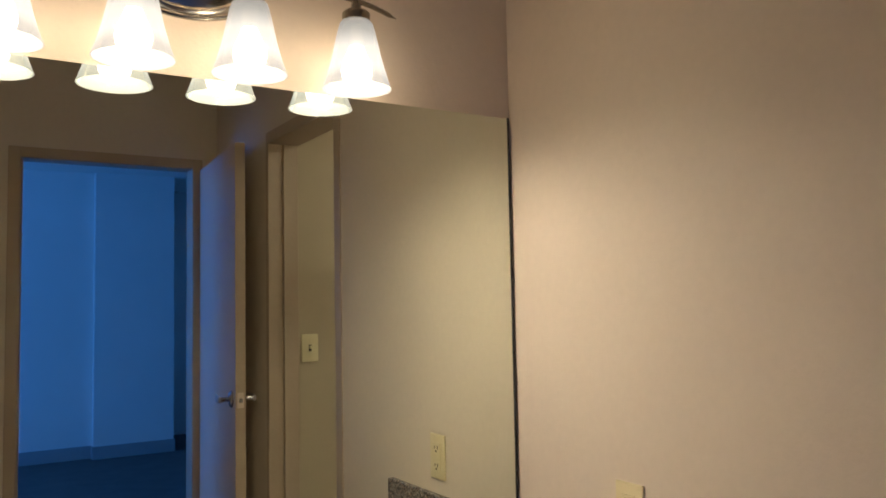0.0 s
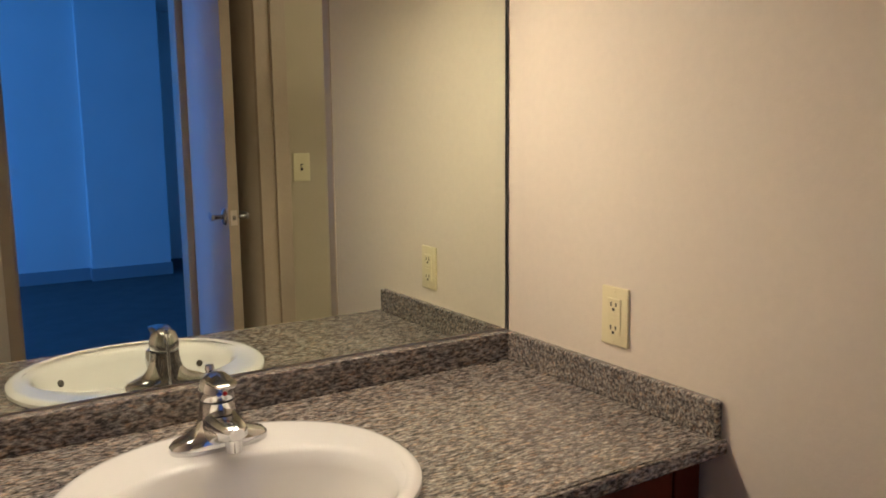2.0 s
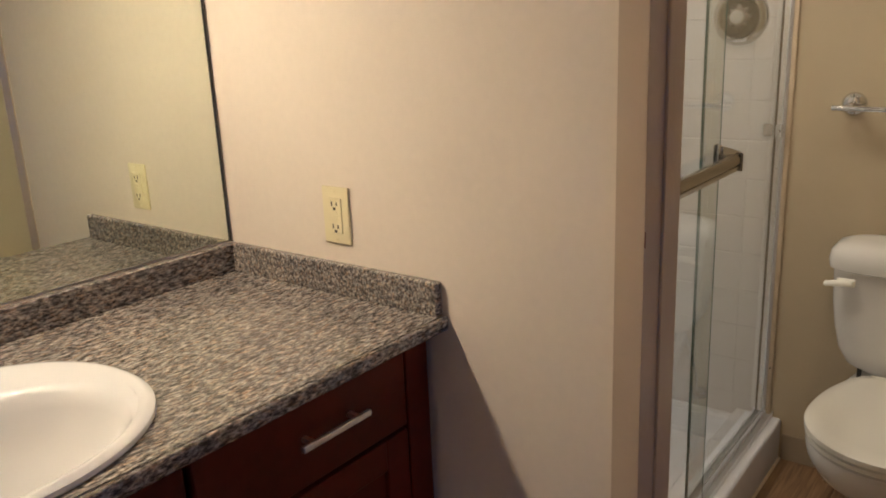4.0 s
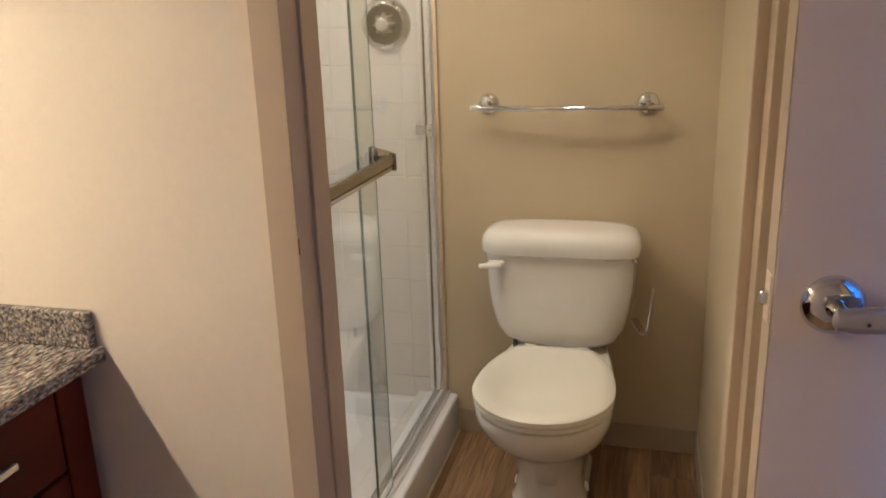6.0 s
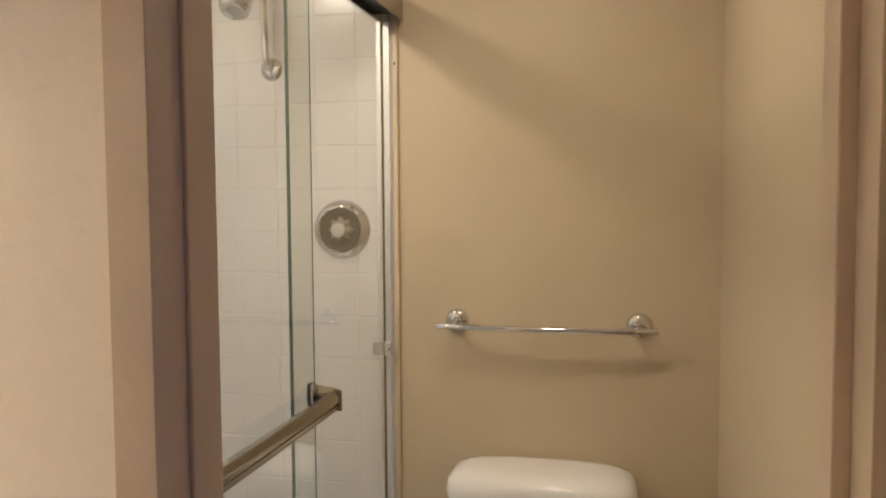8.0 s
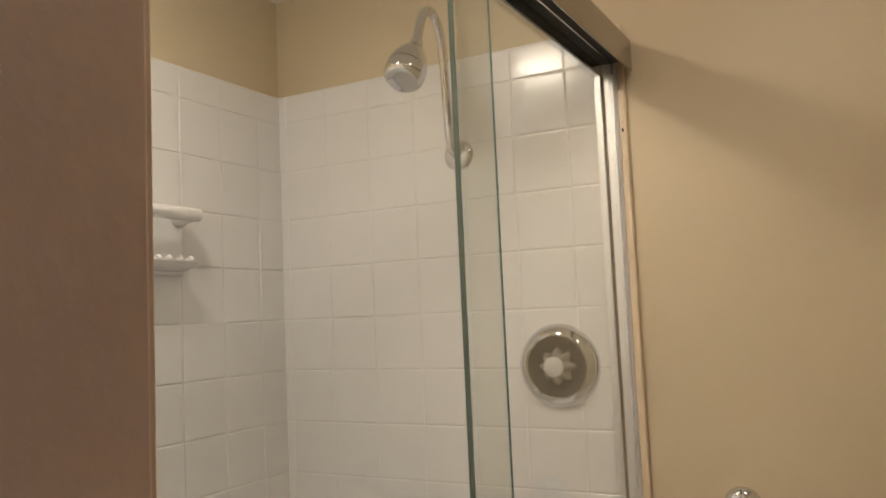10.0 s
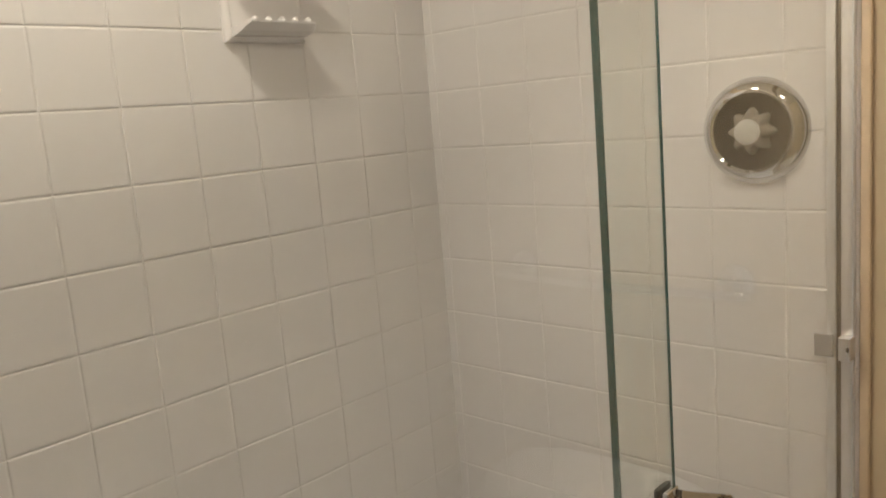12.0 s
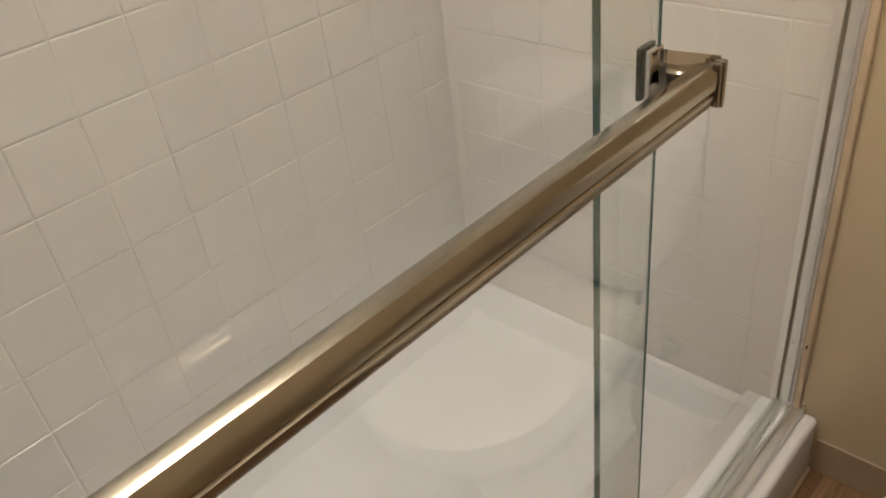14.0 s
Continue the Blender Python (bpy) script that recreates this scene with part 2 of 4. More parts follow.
def box(x0, x1, y0, y1, z0, z1, bevel=0.0, seg=2, into=None):
    bm = into or bmesh.new()
    m = Matrix.Translation(((x0 + x1) / 2, (y0 + y1) / 2, (z0 + z1) / 2)) @ Matrix.Diagonal((abs(x1 - x0), abs(y1 - y0), abs(z1 - z0), 1))
    got = bmesh.ops.create_cube(bm, size=1, matrix=m)
    if bevel:
        edges = {e for v in got["verts"] for e in v.link_edges}
        bmesh.ops.bevel(bm, geom=list(edges), offset=bevel, segments=seg, affect='EDGES', profile=0.5)
    return bm


def lathe(profile, steps=40, m=Matrix(), into=None):
    """Turns (radius, height) pairs round z; closes at radius 0."""
    bm = into or bmesh.new()
    rings = []
    for r, z in profile:
        if r < 1e-6:
            rings.append([bm.verts.new(m @ Vector((0, 0, z)))])
        else:
            rings.append([bm.verts.new(m @ Vector((r * math.cos(2 * math.pi * i / steps), r * math.sin(2 * math.pi * i / steps), z))) for i in range(steps)])
    for a, b in zip(rings, rings[1:]):
        if len(a) == 1 and len(b) == 1:
            continue
        for i in range(steps):
            j = (i + 1) % steps
            if len(a) == 1:
                bm.faces.new((a[0], b[j], b[i]))
            elif len(b) == 1:
                bm.faces.new((a[i], a[j], b[0]))
            else:
                bm.faces.new((a[i], a[j], b[j], b[i]))
    bmesh.ops.recalc_face_normals(bm, faces=bm.faces)
    return bm


def loft(rings, cap=True, into=None):
    """Skins closed rings of equal length."""
    bm = into or bmesh.new()
    vs = [[bm.verts.new(p) for p in ring] for ring in rings]
    n = len(vs[0])
    for a, b in zip(vs, vs[1:]):
        for i in range(n):
            bm.faces.new((a[i], a[(i + 1) % n], b[(i + 1) % n], b[i]))
    if cap:
        bm.faces.new(list(reversed(vs[0])))
        bm.faces.new(vs[-1])
    bmesh.ops.recalc_face_normals(bm, faces=bm.faces)
    return bm


def tube(path, radius, steps=16, flat=1.0, into=None):
    """A round rod along points; flat squeezes the section."""
    pts = [Vector(p) for p in path]
    rings = []
    side = None
    for i, p in enumerate(pts):
        d = (pts[min(i + 1, len(pts) - 1)] - pts[max(i - 1, 0)]).normalized()
        if side is None:
            side = d.orthogonal().normalized()
        side = (side - d * side.dot(d)).normalized()
        up = d.cross(side)
        r = radius[i] if isinstance(radius, (list, tuple)) else radius
        rings.append([p + side * (r * math.cos(2 * math.pi * k / steps)) + up * (r * flat * math.sin(2 * math.pi * k / steps)) for k in range(steps)])
    return loft(rings, into=into)


def arc(points, steps=8):
    """A smooth curve through points."""
    pts = [Vector(p) for p in points]
    out = []
    for i in range(len(pts) - 1):
        a, b, c, d = pts[max(i - 1, 0)], pts[i], pts[i + 1], pts[min(i + 2, len(pts) - 1)]
        for k in range(steps):
            t = k / steps
            out.append(0.5 * ((2 * b) + (c - a) * t + (2 * a - 5 * b + 4 * c - d) * t * t + (3 * b - a - 3 * c + d) * t ** 3))
    out.append(pts[-1])
    return out


def oval(cx, cy, z, a, b, n=2.0, steps=56, turn=0.0):
    out = []
    for i in range(steps):
        t = 2 * math.pi * i / steps
        c, s = math.cos(t), math.sin(t)
        out.append(Vector((cx + a * math.copysign(abs(c) ** (2 / n), c), cy + b * math.copysign(abs(s) ** (2 / n), s), z)))
    return out


def structure(name, bm, material, label, category):
    return tagged(part(name, bm, material), label, category, kind="structure")


# ---- vanity room shell ----
structure("wall_mirror", box(LEFT_X - 0.1, WALL_X, MIRROR_Y + 0.006, MIRROR_Y + 0.12, 0, CEIL), PAINT, "warm beige painted wall behind the mirror", "wall")
bm = box(WALL_X, INNER_X, OPEN_L + 0.045, TILE_Y + 0.12, 0, CEIL)
box(WALL_X, INNER_X, BACK_Y - 0.10, OPEN_R - 0.045, 0, CEIL, into=bm)
box(WALL_X, INNER_X, OPEN_R - 0.045, OPEN_L + 0.045, DOOR_TOP + 0.045, CEIL, into=bm)
structure("wall_outlet", bm, PAINT, "warm beige painted wall with a doorway to the shower room", "wall")
DL, DR = 0.247, 0.935
bm = box(LEFT_X - 0.1, DL - 0.045, BACK_Y - 0.10, BACK_Y, 0, CEIL)
box(DR + 0.045, WALL_X, BACK_Y - 0.10, BACK_Y, 0, CEIL, into=bm)
box(DL - 0.045, DR + 0.045, BACK_Y - 0.10, BACK_Y, DOOR_TOP + 0.045, CEIL, into=bm)
structure("wall_back", bm, PAINT, "beige painted wall with the bedroom doorway", "wall")
structure("wall_left", box(LEFT_X - 0.1, LEFT_X, BACK_Y, MIRROR_Y + 0.006, 0, CEIL), PAINT, "plain beige painted wall closing the vanity room", "wall")
structure("ceiling_vanity", box(LEFT_X - 0.1, INNER_X, BACK_Y - 0.1, TILE_Y + 0.12, CEIL, CEIL + 0.1), CEIL_PAINT, "white painted ceiling of the vanity room", "ceiling")
structure("floor_slab", box(LEFT_X - 0.1, FAR_X + 0.1, BACK_Y - 0.1, TILE_Y + 0.12, -0.1, -0.004), GROUT, "bare floor slab under the planks", "floor")


def door_frame(name, label):
    return tagged(new(name), label, "door frame", kind="structure")


fr = door_frame("door_frame_shower", "tan painted steel frame round the shower-room doorway")
P = 0.004
FX = WALL_X - 0.004
for nm, a, b in (("jamb_left", OPEN_L, OPEN_L + 0.045), ("jamb_right", OPEN_R - 0.045, OPEN_R - 0.018)):
    part(nm, box(FX, INNER_X + P, a, b, 0, DOOR_TOP + 0.045, 0.0012), FRAME_PAINT, fr)
part("head", box(FX, INNER_X + P, OPEN_R - 0.018, OPEN_L, DOOR_TOP, DOOR_TOP + 0.045, 0.0012), FRAME_PAINT, fr)
part("stop_left", box(WALL_X + 0.053, INNER_X - 0.002, OPEN_L - 0.005, OPEN_L + 0.001, 0, DOOR_TOP, 0.002), FRAME_PAINT, fr)
part("stop_right", box(WALL_X + 0.053, INNER_X - 0.002, OPEN_R - 0.019, OPEN_R - 0.003, 0, DOOR_TOP, 0.002), FRAME_PAINT, fr)
part("strike_chip", box(FX + 0.0005, FX + 0.003, OPEN_L - 0.0006, OPEN_L + 0.001, 1.036, 1.060), CHERRY, fr, "chipped brown strike edge")
fr2 = door_frame("door_frame_bedroom", "tan painted steel frame round the bedroom doorway")
for nm, a, b in (("jamb_left", DL - 0.045, DL), ("jamb_right", DR, DR + 0.045)):
    part(nm, box(a, b, BACK_Y - 0.104, BACK_Y + 0.004, 0, DOOR_TOP + 0.045, 0.003), FRAME_PAINT, fr2)
part("head", box(DL, DR, BACK_Y - 0.104, BACK_Y + 0.004, DOOR_TOP, DOOR_TOP + 0.045, 0.003), FRAME_PAINT, fr2)
part("stop", box(DL - 0.001, DL + 0.012, BACK_Y - 0.06, BACK_Y - 0.045, 0, DOOR_TOP, 0.002), FRAME_PAINT, fr2)

part("strike_plate", box(DL - 0.0005, DL + 0.0012, BACK_Y - 0.034, BACK_Y - 0.006, 1.02, 1.078), CHROME, fr2, "metal strike plate")

# ---- bedroom beyond ----
BY = -5.45
bm = box(-2.8, 1.16, BY - 0.1, BY, 0, 2.68)
box(1.16, 1.88, BY - 0.1, BY + 0.10, 0, 2.68, into=bm)
structure("wall_bedroom_far", bm, BED_PAINT, "pale painted bedroom wall with a shallow jog in daylight", "wall")
bm = box(-2.85, -2.75, BY, -4.2, 0, 2.68)
box(-2.85, -2.75, -2.6, BACK_Y - 0.1, 0, 2.68, into=bm)
box(-2.85, -2.75, -4.2, -2.6, 0, 0.55, into=bm)
box(-2.85, -2.75, -4.2, -2.6, 2.35, 2.68, into=bm)
structure("wall_bedroom_window", bm, BED_PAINT, "pale bedroom wall with a window opening", "wall")
bm = box(1.78, 1.88, BY - 0.9, BY, 0, 2.68)
box(1.88, 3.2, BY - 1.0, BY - 0.9, 0, 2.68, into=bm)
box(3.2, 3.3, BY - 1.0, BACK_Y - 0.1, 0, 2.68, into=bm)
structure("wall_bedroom_recess", bm, BED_PAINT, "pale walls of a shaded recess in the bedroom", "wall")
bm = box(-2.85, LEFT_X - 0.1, BACK_Y - 0.10, BACK_Y, 0, 2.68)
box(WALL_X, 3.3, BACK_Y - 0.10, BACK_Y, 0, 2.68, into=bm)
box(LEFT_X - 0.1, WALL_X, BACK_Y - 0.10, BACK_Y, CEIL + 0.1, 2.68, into=bm)
structure("wall_bedroom_near", bm, BED_PAINT, "pale bedroom wall beside the doorway", "wall")
structure("ceiling_bedroom", box(-2.85, 3.3, BY - 1.0, BACK_Y, 2.68, 2.78), CEIL_PAINT, "white bedroom ceiling", "ceiling")
structure("floor_bedroom", box(-2.85, 3.3, BY - 1.0, BACK_Y - 0.1, -0.1, 0.0), CARPET, "grey cut-pile carpet in the bedroom", "carpet")
bm = box(-2.7, 1.16, BY, BY + 0.012, 0, 0.12, 0.003)
box(1.148, 1.16, BY, BY + 0.112, 0, 0.12, 0.003, into=bm)
box(1.16, 1.892, BY + 0.10, BY + 0.112, 0, 0.12, 0.003, into=bm)
structure("baseboard_bedroom", bm, mat("base_paint", (0.30, 0.30, 0.30), 0.6), "painted baseboard along the bedroom wall", "baseboard")

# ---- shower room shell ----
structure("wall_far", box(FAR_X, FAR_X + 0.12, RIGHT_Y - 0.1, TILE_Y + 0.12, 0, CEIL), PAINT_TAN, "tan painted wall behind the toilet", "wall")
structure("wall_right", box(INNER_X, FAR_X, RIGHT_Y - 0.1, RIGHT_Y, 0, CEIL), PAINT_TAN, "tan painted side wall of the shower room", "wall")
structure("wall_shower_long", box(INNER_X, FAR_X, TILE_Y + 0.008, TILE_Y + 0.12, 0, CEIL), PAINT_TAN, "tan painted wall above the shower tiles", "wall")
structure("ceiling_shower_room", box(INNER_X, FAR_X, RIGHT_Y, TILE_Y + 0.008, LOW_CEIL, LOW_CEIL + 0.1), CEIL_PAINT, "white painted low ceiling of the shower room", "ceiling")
bm = box(FAR_X - 0.005, FAR_X, RIGHT_Y + 0.005, 0.487, 0, 0.085, 0.002)
box(INNER_X + 0.004, FAR_X, RIGHT_Y, RIGHT_Y + 0.005, 0, 0.085, 0.002, into=bm)
structure("baseboard", bm, BASE_RUBBER, "brown rubber cove base along the wall", "baseboard")

# ---- mirror ----
mir = thing("wall_mirror_glass", "large frameless wall mirror above the vanity backsplash", "mirror", (0.35, MIRROR_Y, 0.93))
part("mirror_plate", box(LEFT_X + 0.01 - 0.35, WALL_X - 0.010 - 0.35, 0.0, 0.005, 0.002, 0.864), MIRROR, mir)
part("edge_strip", box(WALL_X - 0.0095 - 0.35, WALL_X - 0.0055 - 0.35, -0.002, 0.005, 0.0, 0.866, 0.001), DARK, mir, "dark strip along the mirror's side edge")


# ---- vanity light ----
def vanity_light():
    bz = 1.957
    t = thing("vanity_light", "brushed nickel wall light with four lit frosted bell shades", "wall light", (0.352, MIRROR_Y + 0.006, bz))
    disc = Matrix.Diagonal((1.25, 0.64, 1, 1))
    plate = part("backplate", lathe([(0, 0.028), (0.05, 0.027), (0.070, 0.023), (0.074, 0.018), (0.079, 0.017), (0.088, 0.010), (0.092, 0.0), (0, 0)], 56, pose(0, 0, 0, 90, 0, 0) @ disc), NICKEL, t, smooth=True)
    part("rim_bead", lathe([(0.091, 0.0), (0.0945, 0.001), (0.096, 0.004), (0.094, 0.007), (0.090, 0.008)], 56, pose(0, 0, 0, 90, 0, 0) @ disc), NICKEL, plate, smooth=True)
    part("arm", tube(arc([(0, -0.02, 0), (0, -0.055, 0.004), (0, -0.082, 0.008)]), 0.009), NICKEL, t, smooth=True)
    bar = [(-0.372, -0.082, -0.020), (-0.30, -0.086, -0.004), (-0.15, -0.088, 0.008), (0, -0.088, 0.012), (0.15, -0.088, 0.008), (0.30, -0.086, -0.004), (0.372, -0.082, -0.020)]
    part("crossbar", tube(arc(bar, 6), [0.0015, 0.004] + [0.0085] * 33 + [0.004, 0.0015], 14, 0.5), NICKEL, t, "dark nickel crossbar with pointed ends", smooth=True)
    for sx in SHADES_X:
        x = sx - 0.352
        y = SHADE_Y - (MIRROR_Y + 0.006)
        z = RIM_Z - bz
        part("shade_holder", lathe([(0, 0.166), (0.008, 0.165), (0.010, 0.146), (0.022, 0.144), (0.0255, 0.140), (0.0255, 0.124), (0.021, 0.122), (0, 0.122)], 32), NICKEL, t, smooth=True, loc=(x, y, z))
        prof = [(0.0630, 0.0), (0.0605, 0.006), (0.0550, 0.022), (0.0490, 0.042), (0.0435, 0.064), (0.0385, 0.088), (0.0340, 0.108), (0.0300, 0.121), (0.0245, 0.127),
                (0.0220, 0.125), (0.0275, 0.119), (0.0315, 0.107), (0.0360, 0.088), (0.0410, 0.064), (0.0465, 0.042), (0.0525, 0.022), (0.0580, 0.006), (0.0605, 0.0), (0.0630, 0.0)]
        part("shade", lathe(prof, 48), FROSTED, t, "glowing frosted glass bell shade", True, (x, y, z))
        part("bulb", lathe([(0, 0.0), (0.011, 0.002), (0.020, 0.008), (0.0265, 0.019), (0.0285, 0.031), (0.026, 0.044), (0.018, 0.060), (0.013, 0.074), (0, 0.074)], 24), BULB, t, "lit bulb", True, (x, y, z + 0.004))
        part("socket", lathe([(0.0, 0.115), (0.014, 0.115), (0.014, 0.079), (0.0, 0.079)], 20), WHITE_PL, t, "", True, (x, y, z))
    return t


vanity_light()


# ---- vanity ----
def countertop():
    front, back, x0 = 0.737, MIRROR_Y + 0.006, LEFT_X
    t = thing("countertop", "speckled grey-brown granite-look laminate countertop with backsplash", "countertop", (0.35, 1.0, 0.84))
    bm = bmesh.new()
    n = 64
    cx, cy, a, b = SINK
    inner = [(cx + (a - 0.02) * math.cos(2 * math.pi * i / n), cy + (b - 0.02) * math.sin(2 * math.pi * i / n)) for i in range(n)]

    def outer(i):
        c, s = math.cos(2 * math.pi * i / n), math.sin(2 * math.pi * i / n)
        k = min((WALL_X - cx) / c if c > 1e-9 else ((x0 - cx) / c if c < -1e-9 else 1e9), (back - cy) / s if s > 1e-9 else ((front - cy) / s if s < -1e-9 else 1e9))
        return cx + k * c, cy + k * s
    corners = [(WALL_X, back), (x0, back), (x0, front), (WALL_X, front)]
    ring = []
    for i in range(n):
        ring.append(outer(i))
    o = Vector((0.35, 1.0, 0.84))
    for z, flip in ((COUNTER, False), (COUNTER - 0.03, True)):
        vi = [bm.verts.new(Vector((*q, z)) - o) for q in inner]
        vo = [bm.verts.new(Vector((*q, z)) - o) for q in ring]
        for i in range(n):
            j = (i + 1) % n
            f = (vi[i], vo[i], vo[j], vi[j])
            bm.faces.new(f if not flip else f[::-1])
            a0, a1 = ring[i], ring[j]
            for c in corners:
                same = (abs(a0[0] - a1[0]) < 1e-6) or (abs(a0[1] - a1[1]) < 1e-6)
                if not same and min(a0[0], a1[0]) - 1e-6 <= c[0] <= max(a0[0], a1[0]) + 1e-6 and min(a0[1], a1[1]) - 1e-6 <= c[1] <= max(a0[1], a1[1]) + 1e-6:
                    v = bm.verts.new(Vector((*c, z)) - o)
                    g = (vo[i], v, vo[j])
                    bm.faces.new(g if not flip else g[::-1])
    part("top", bm, GRANITE, t)
    part("front_edge", box(x0 - 0.35, WALL_X - 0.35, front - 1.0 - 0.012, front - 1.0 + 0.0005, 0.001, COUNTER - 0.84 + 0.0005, 0.006, 3), GRANITE, t, smooth=True)
    part("backsplash", box(x0 - 0.35, WALL_X - 0.0015 - 0.35, MIRROR_Y - 0.019 - 1.0, MIRROR_Y + 0.006 - 1.0, COUNTER - 0.84, 0.9275 - 0.84, 0.003), GRANITE, t)
    part("side_splash", box(WALL_X - 0.019 - 0.35, WALL_X - 0.35, 0.7385 - 1.0, MIRROR_Y - 0.020 - 1.0, COUNTER - 0.84, 0.928 - 0.84, 0.004, 3), GRANITE, t)
    return t


SINK = (0.343, 0.977, 0.250, 0.227)
countertop()


def sink():
    cx, cy, a, b = SINK
    t = thing("washbasin", "white oval porcelain drop-in washbasin in the countertop", "sink", (cx, cy, COUNTER))
    iy = -0.048
    rings = []
    for a2, b2, oy, z in ((a - 0.004, b - 0.004, 0, -0.002), (a, b, 0, 0.003), (a - 0.001, b - 0.001, 0, 0.009), (a - 0.008, b - 0.008, 0, 0.0140), (a - 0.016, b - 0.016, -0.002, 0.0148), (a - 0.026, b - 0.028, -0.008, 0.0115),
                          (0.214, 0.167, iy, 0.0085), (0.206, 0.159, iy, 0.006), (0.198, 0.152, iy, 0.0), (0.190, 0.145, iy, -0.02), (0.172, 0.129, iy, -0.07), (0.14, 0.10, iy, -0.115),
                          (0.08, 0.06, iy, -0.135), (0.024, 0.022, iy, -0.142), (0.022, 0.020, iy, -0.17)):
        rings.append(oval(0, oy, z, a2, b2, 2.12, 72))
    part("bowl", loft(rings, cap=False), PORCELAIN, t, smooth=True)
    part("drain", lathe([(0, -0.139), (0.016, -0.139), (0.021, -0.141), (0.022, -0.147), (0, -0.147)], 28, Matrix.Translation((0, iy, 0))), CHROME, t, "chrome drain", True)
    for ox in (-0.138, 0.152):
        oy = iy - 0.1385 * (1 - (abs(ox) / 0.1825) ** 2.12) ** (1 / 2.12)
        turn = math.degrees(math.atan2(oy - iy, ox))
        part("overflow_hole", lathe([(0, 0.0035), (0.0065, 0.003), (0.0078, 0.001), (0.0078, -0.004), (0, -0.004)], 20, pose(ox, oy, -0.036, 0, -72, turn)), SLOT, t, "dark overflow hole", True)
    return t


sink()


def faucet():
    t = thing("faucet", "chrome single-lever washbasin faucet with a red and blue dot", "faucet", (0.357, 1.134, COUNTER + 0.0085))
    rings = []
    for z, a, b, n in ((0, 0.074, 0.028, 2.5), (0.004, 0.076, 0.030, 2.5), (0.012, 0.0755, 0.030, 2.5), (0.018, 0.070, 0.0290, 2.4), (0.022, 0.060, 0.0280, 2.3), (0.026, 0.049, 0.0275, 2.1),
                       (0.031, 0.040, 0.0272, 2), (0.039, 0.0335, 0.0270, 2), (0.050, 0.0295, 0.0265, 2), (0.063, 0.0275, 0.0262, 2), (0.075, 0.0265, 0.0258, 2)):
        rings.append(oval(0, 0, z, a, b, n, 56))
    part("body", loft(rings), CHROME, t, smooth=True)
    spout = []
    for y, z, w, h in ((-0.006, 0.034, 0.028, 0.031), (-0.026, 0.038, 0.0275, 0.027), (-0.048, 0.042, 0.0255, 0.0215), (-0.070, 0.046, 0.0225, 0.0165), (-0.086, 0.048, 0.0185, 0.0130), (-0.095, 0.048, 0.011, 0.008)):
        spout.append([Vector((w * math.copysign(abs(math.cos(k)) ** 0.75, math.cos(k)), y, z + h * math.copysign(abs(math.sin(k)) ** 0.75, math.sin(k)))) for k in [2 * math.pi * i / 32 for i in range(32)]])
    part("spout", loft(spout), CHROME, t, smooth=True)
    part("aerator", lathe([(0, 0.0), (0.0110, 0.0), (0.0125, 0.002), (0.0125, 0.016), (0.0138, 0.018), (0.0138, 0.024), (0, 0.024)], 32, Matrix.Translation((0, -0.076, 0.016))), CHROME, t, "ribbed chrome aerator", smooth=True)
    part("collar", lathe([(0, 0.0745), (0.0262, 0.0745), (0.0262, 0.0775), (0, 0.0775)], 40), DARK, t, smooth=True)
    handle = part("handle", lathe([(0.0265, 0.0), (0.0275, 0.003), (0.0272, 0.012), (0.0255, 0.022), (0.0215, 0.031), (0.014, 0.0375), (0.006, 0.040), (0, 0.0405)], 44, Matrix.Translation((0, 0, 0.078))), CHROME, t, smooth=True)
    lever = []
    for y, z, w, h in ((-0.006, 0.106, 0.019, 0.012), (-0.022, 0.109, 0.0195, 0.009), (-0.038, 0.110, 0.0195, 0.0065), (-0.050, 0.110, 0.018, 0.005), (-0.057, 0.109, 0.013, 0.004), (-0.060, 0.109, 0.006, 0.002)):
        lever.append([Vector((w * math.cos(k), y, z + h * math.sin(k))) for k in [2 * math.pi * i / 28 for i in range(28)]])
    part("lever", loft(lever), CHROME, handle, smooth=True)
    part("hot_dot", lathe([(0, 0.001), (0.0035, 0.0005), (0.0035, -0.001), (0, -0.001)], 18, pose(0.005, -0.0270, 0.090, 90, 0, 0)), RED, handle, "red dot", True)
    part("cold_dot", lathe([(0, 0.001), (0.0035, 0.0005), (0.0035, -0.001), (0, -0.001)], 18, pose(-0.004, -0.0270, 0.090, 90, 0, 0)), BLUE, handle, "blue dot", True)
    part("pop_up_rod", tube([(0, 0.033, 0.0), (0, 0.033, 0.108)], 0.0025, 12), CHROME, t, smooth=True)
    part("pop_up_knob", lathe([(0, 0.122), (0.006, 0.121), (0.0075, 0.114), (0.0035, 0.106), (0, 0.105)], 20, Matrix.Translation((0, 0.033, 0))), CHROME, t, smooth=True)
    return t


faucet()


def panel_front(name, x0, x1, z0, z1, parent, shaker, yf):
    """A drawer front or a door with a recessed panel."""
    if not shaker:
        return part(name, box(x0, x1, yf, yf + 0.019, z0, z1, 0.003), CHERRY, parent)
    d = part(name, box(x0 + 0.05, x1 - 0.05, yf + 0.009, yf + 0.017, z0 + 0.05, z1 - 0.05), CHERRY, parent)
    for a0, a1 in ((x0, x0 + 0.055), (x1 - 0.055, x1)):
        part("stile", box(a0, a1, yf, yf + 0.019, z0, z1, 0.002), CHERRY, d)
    for b0, b1 in ((z1 - 0.055, z1), (z0, z0 + 0.055)):
        part("rail", box(x0 + 0.055, x1 - 0.055, yf, yf + 0.019, b0, b1, 0.002), CHERRY, d)
    return d


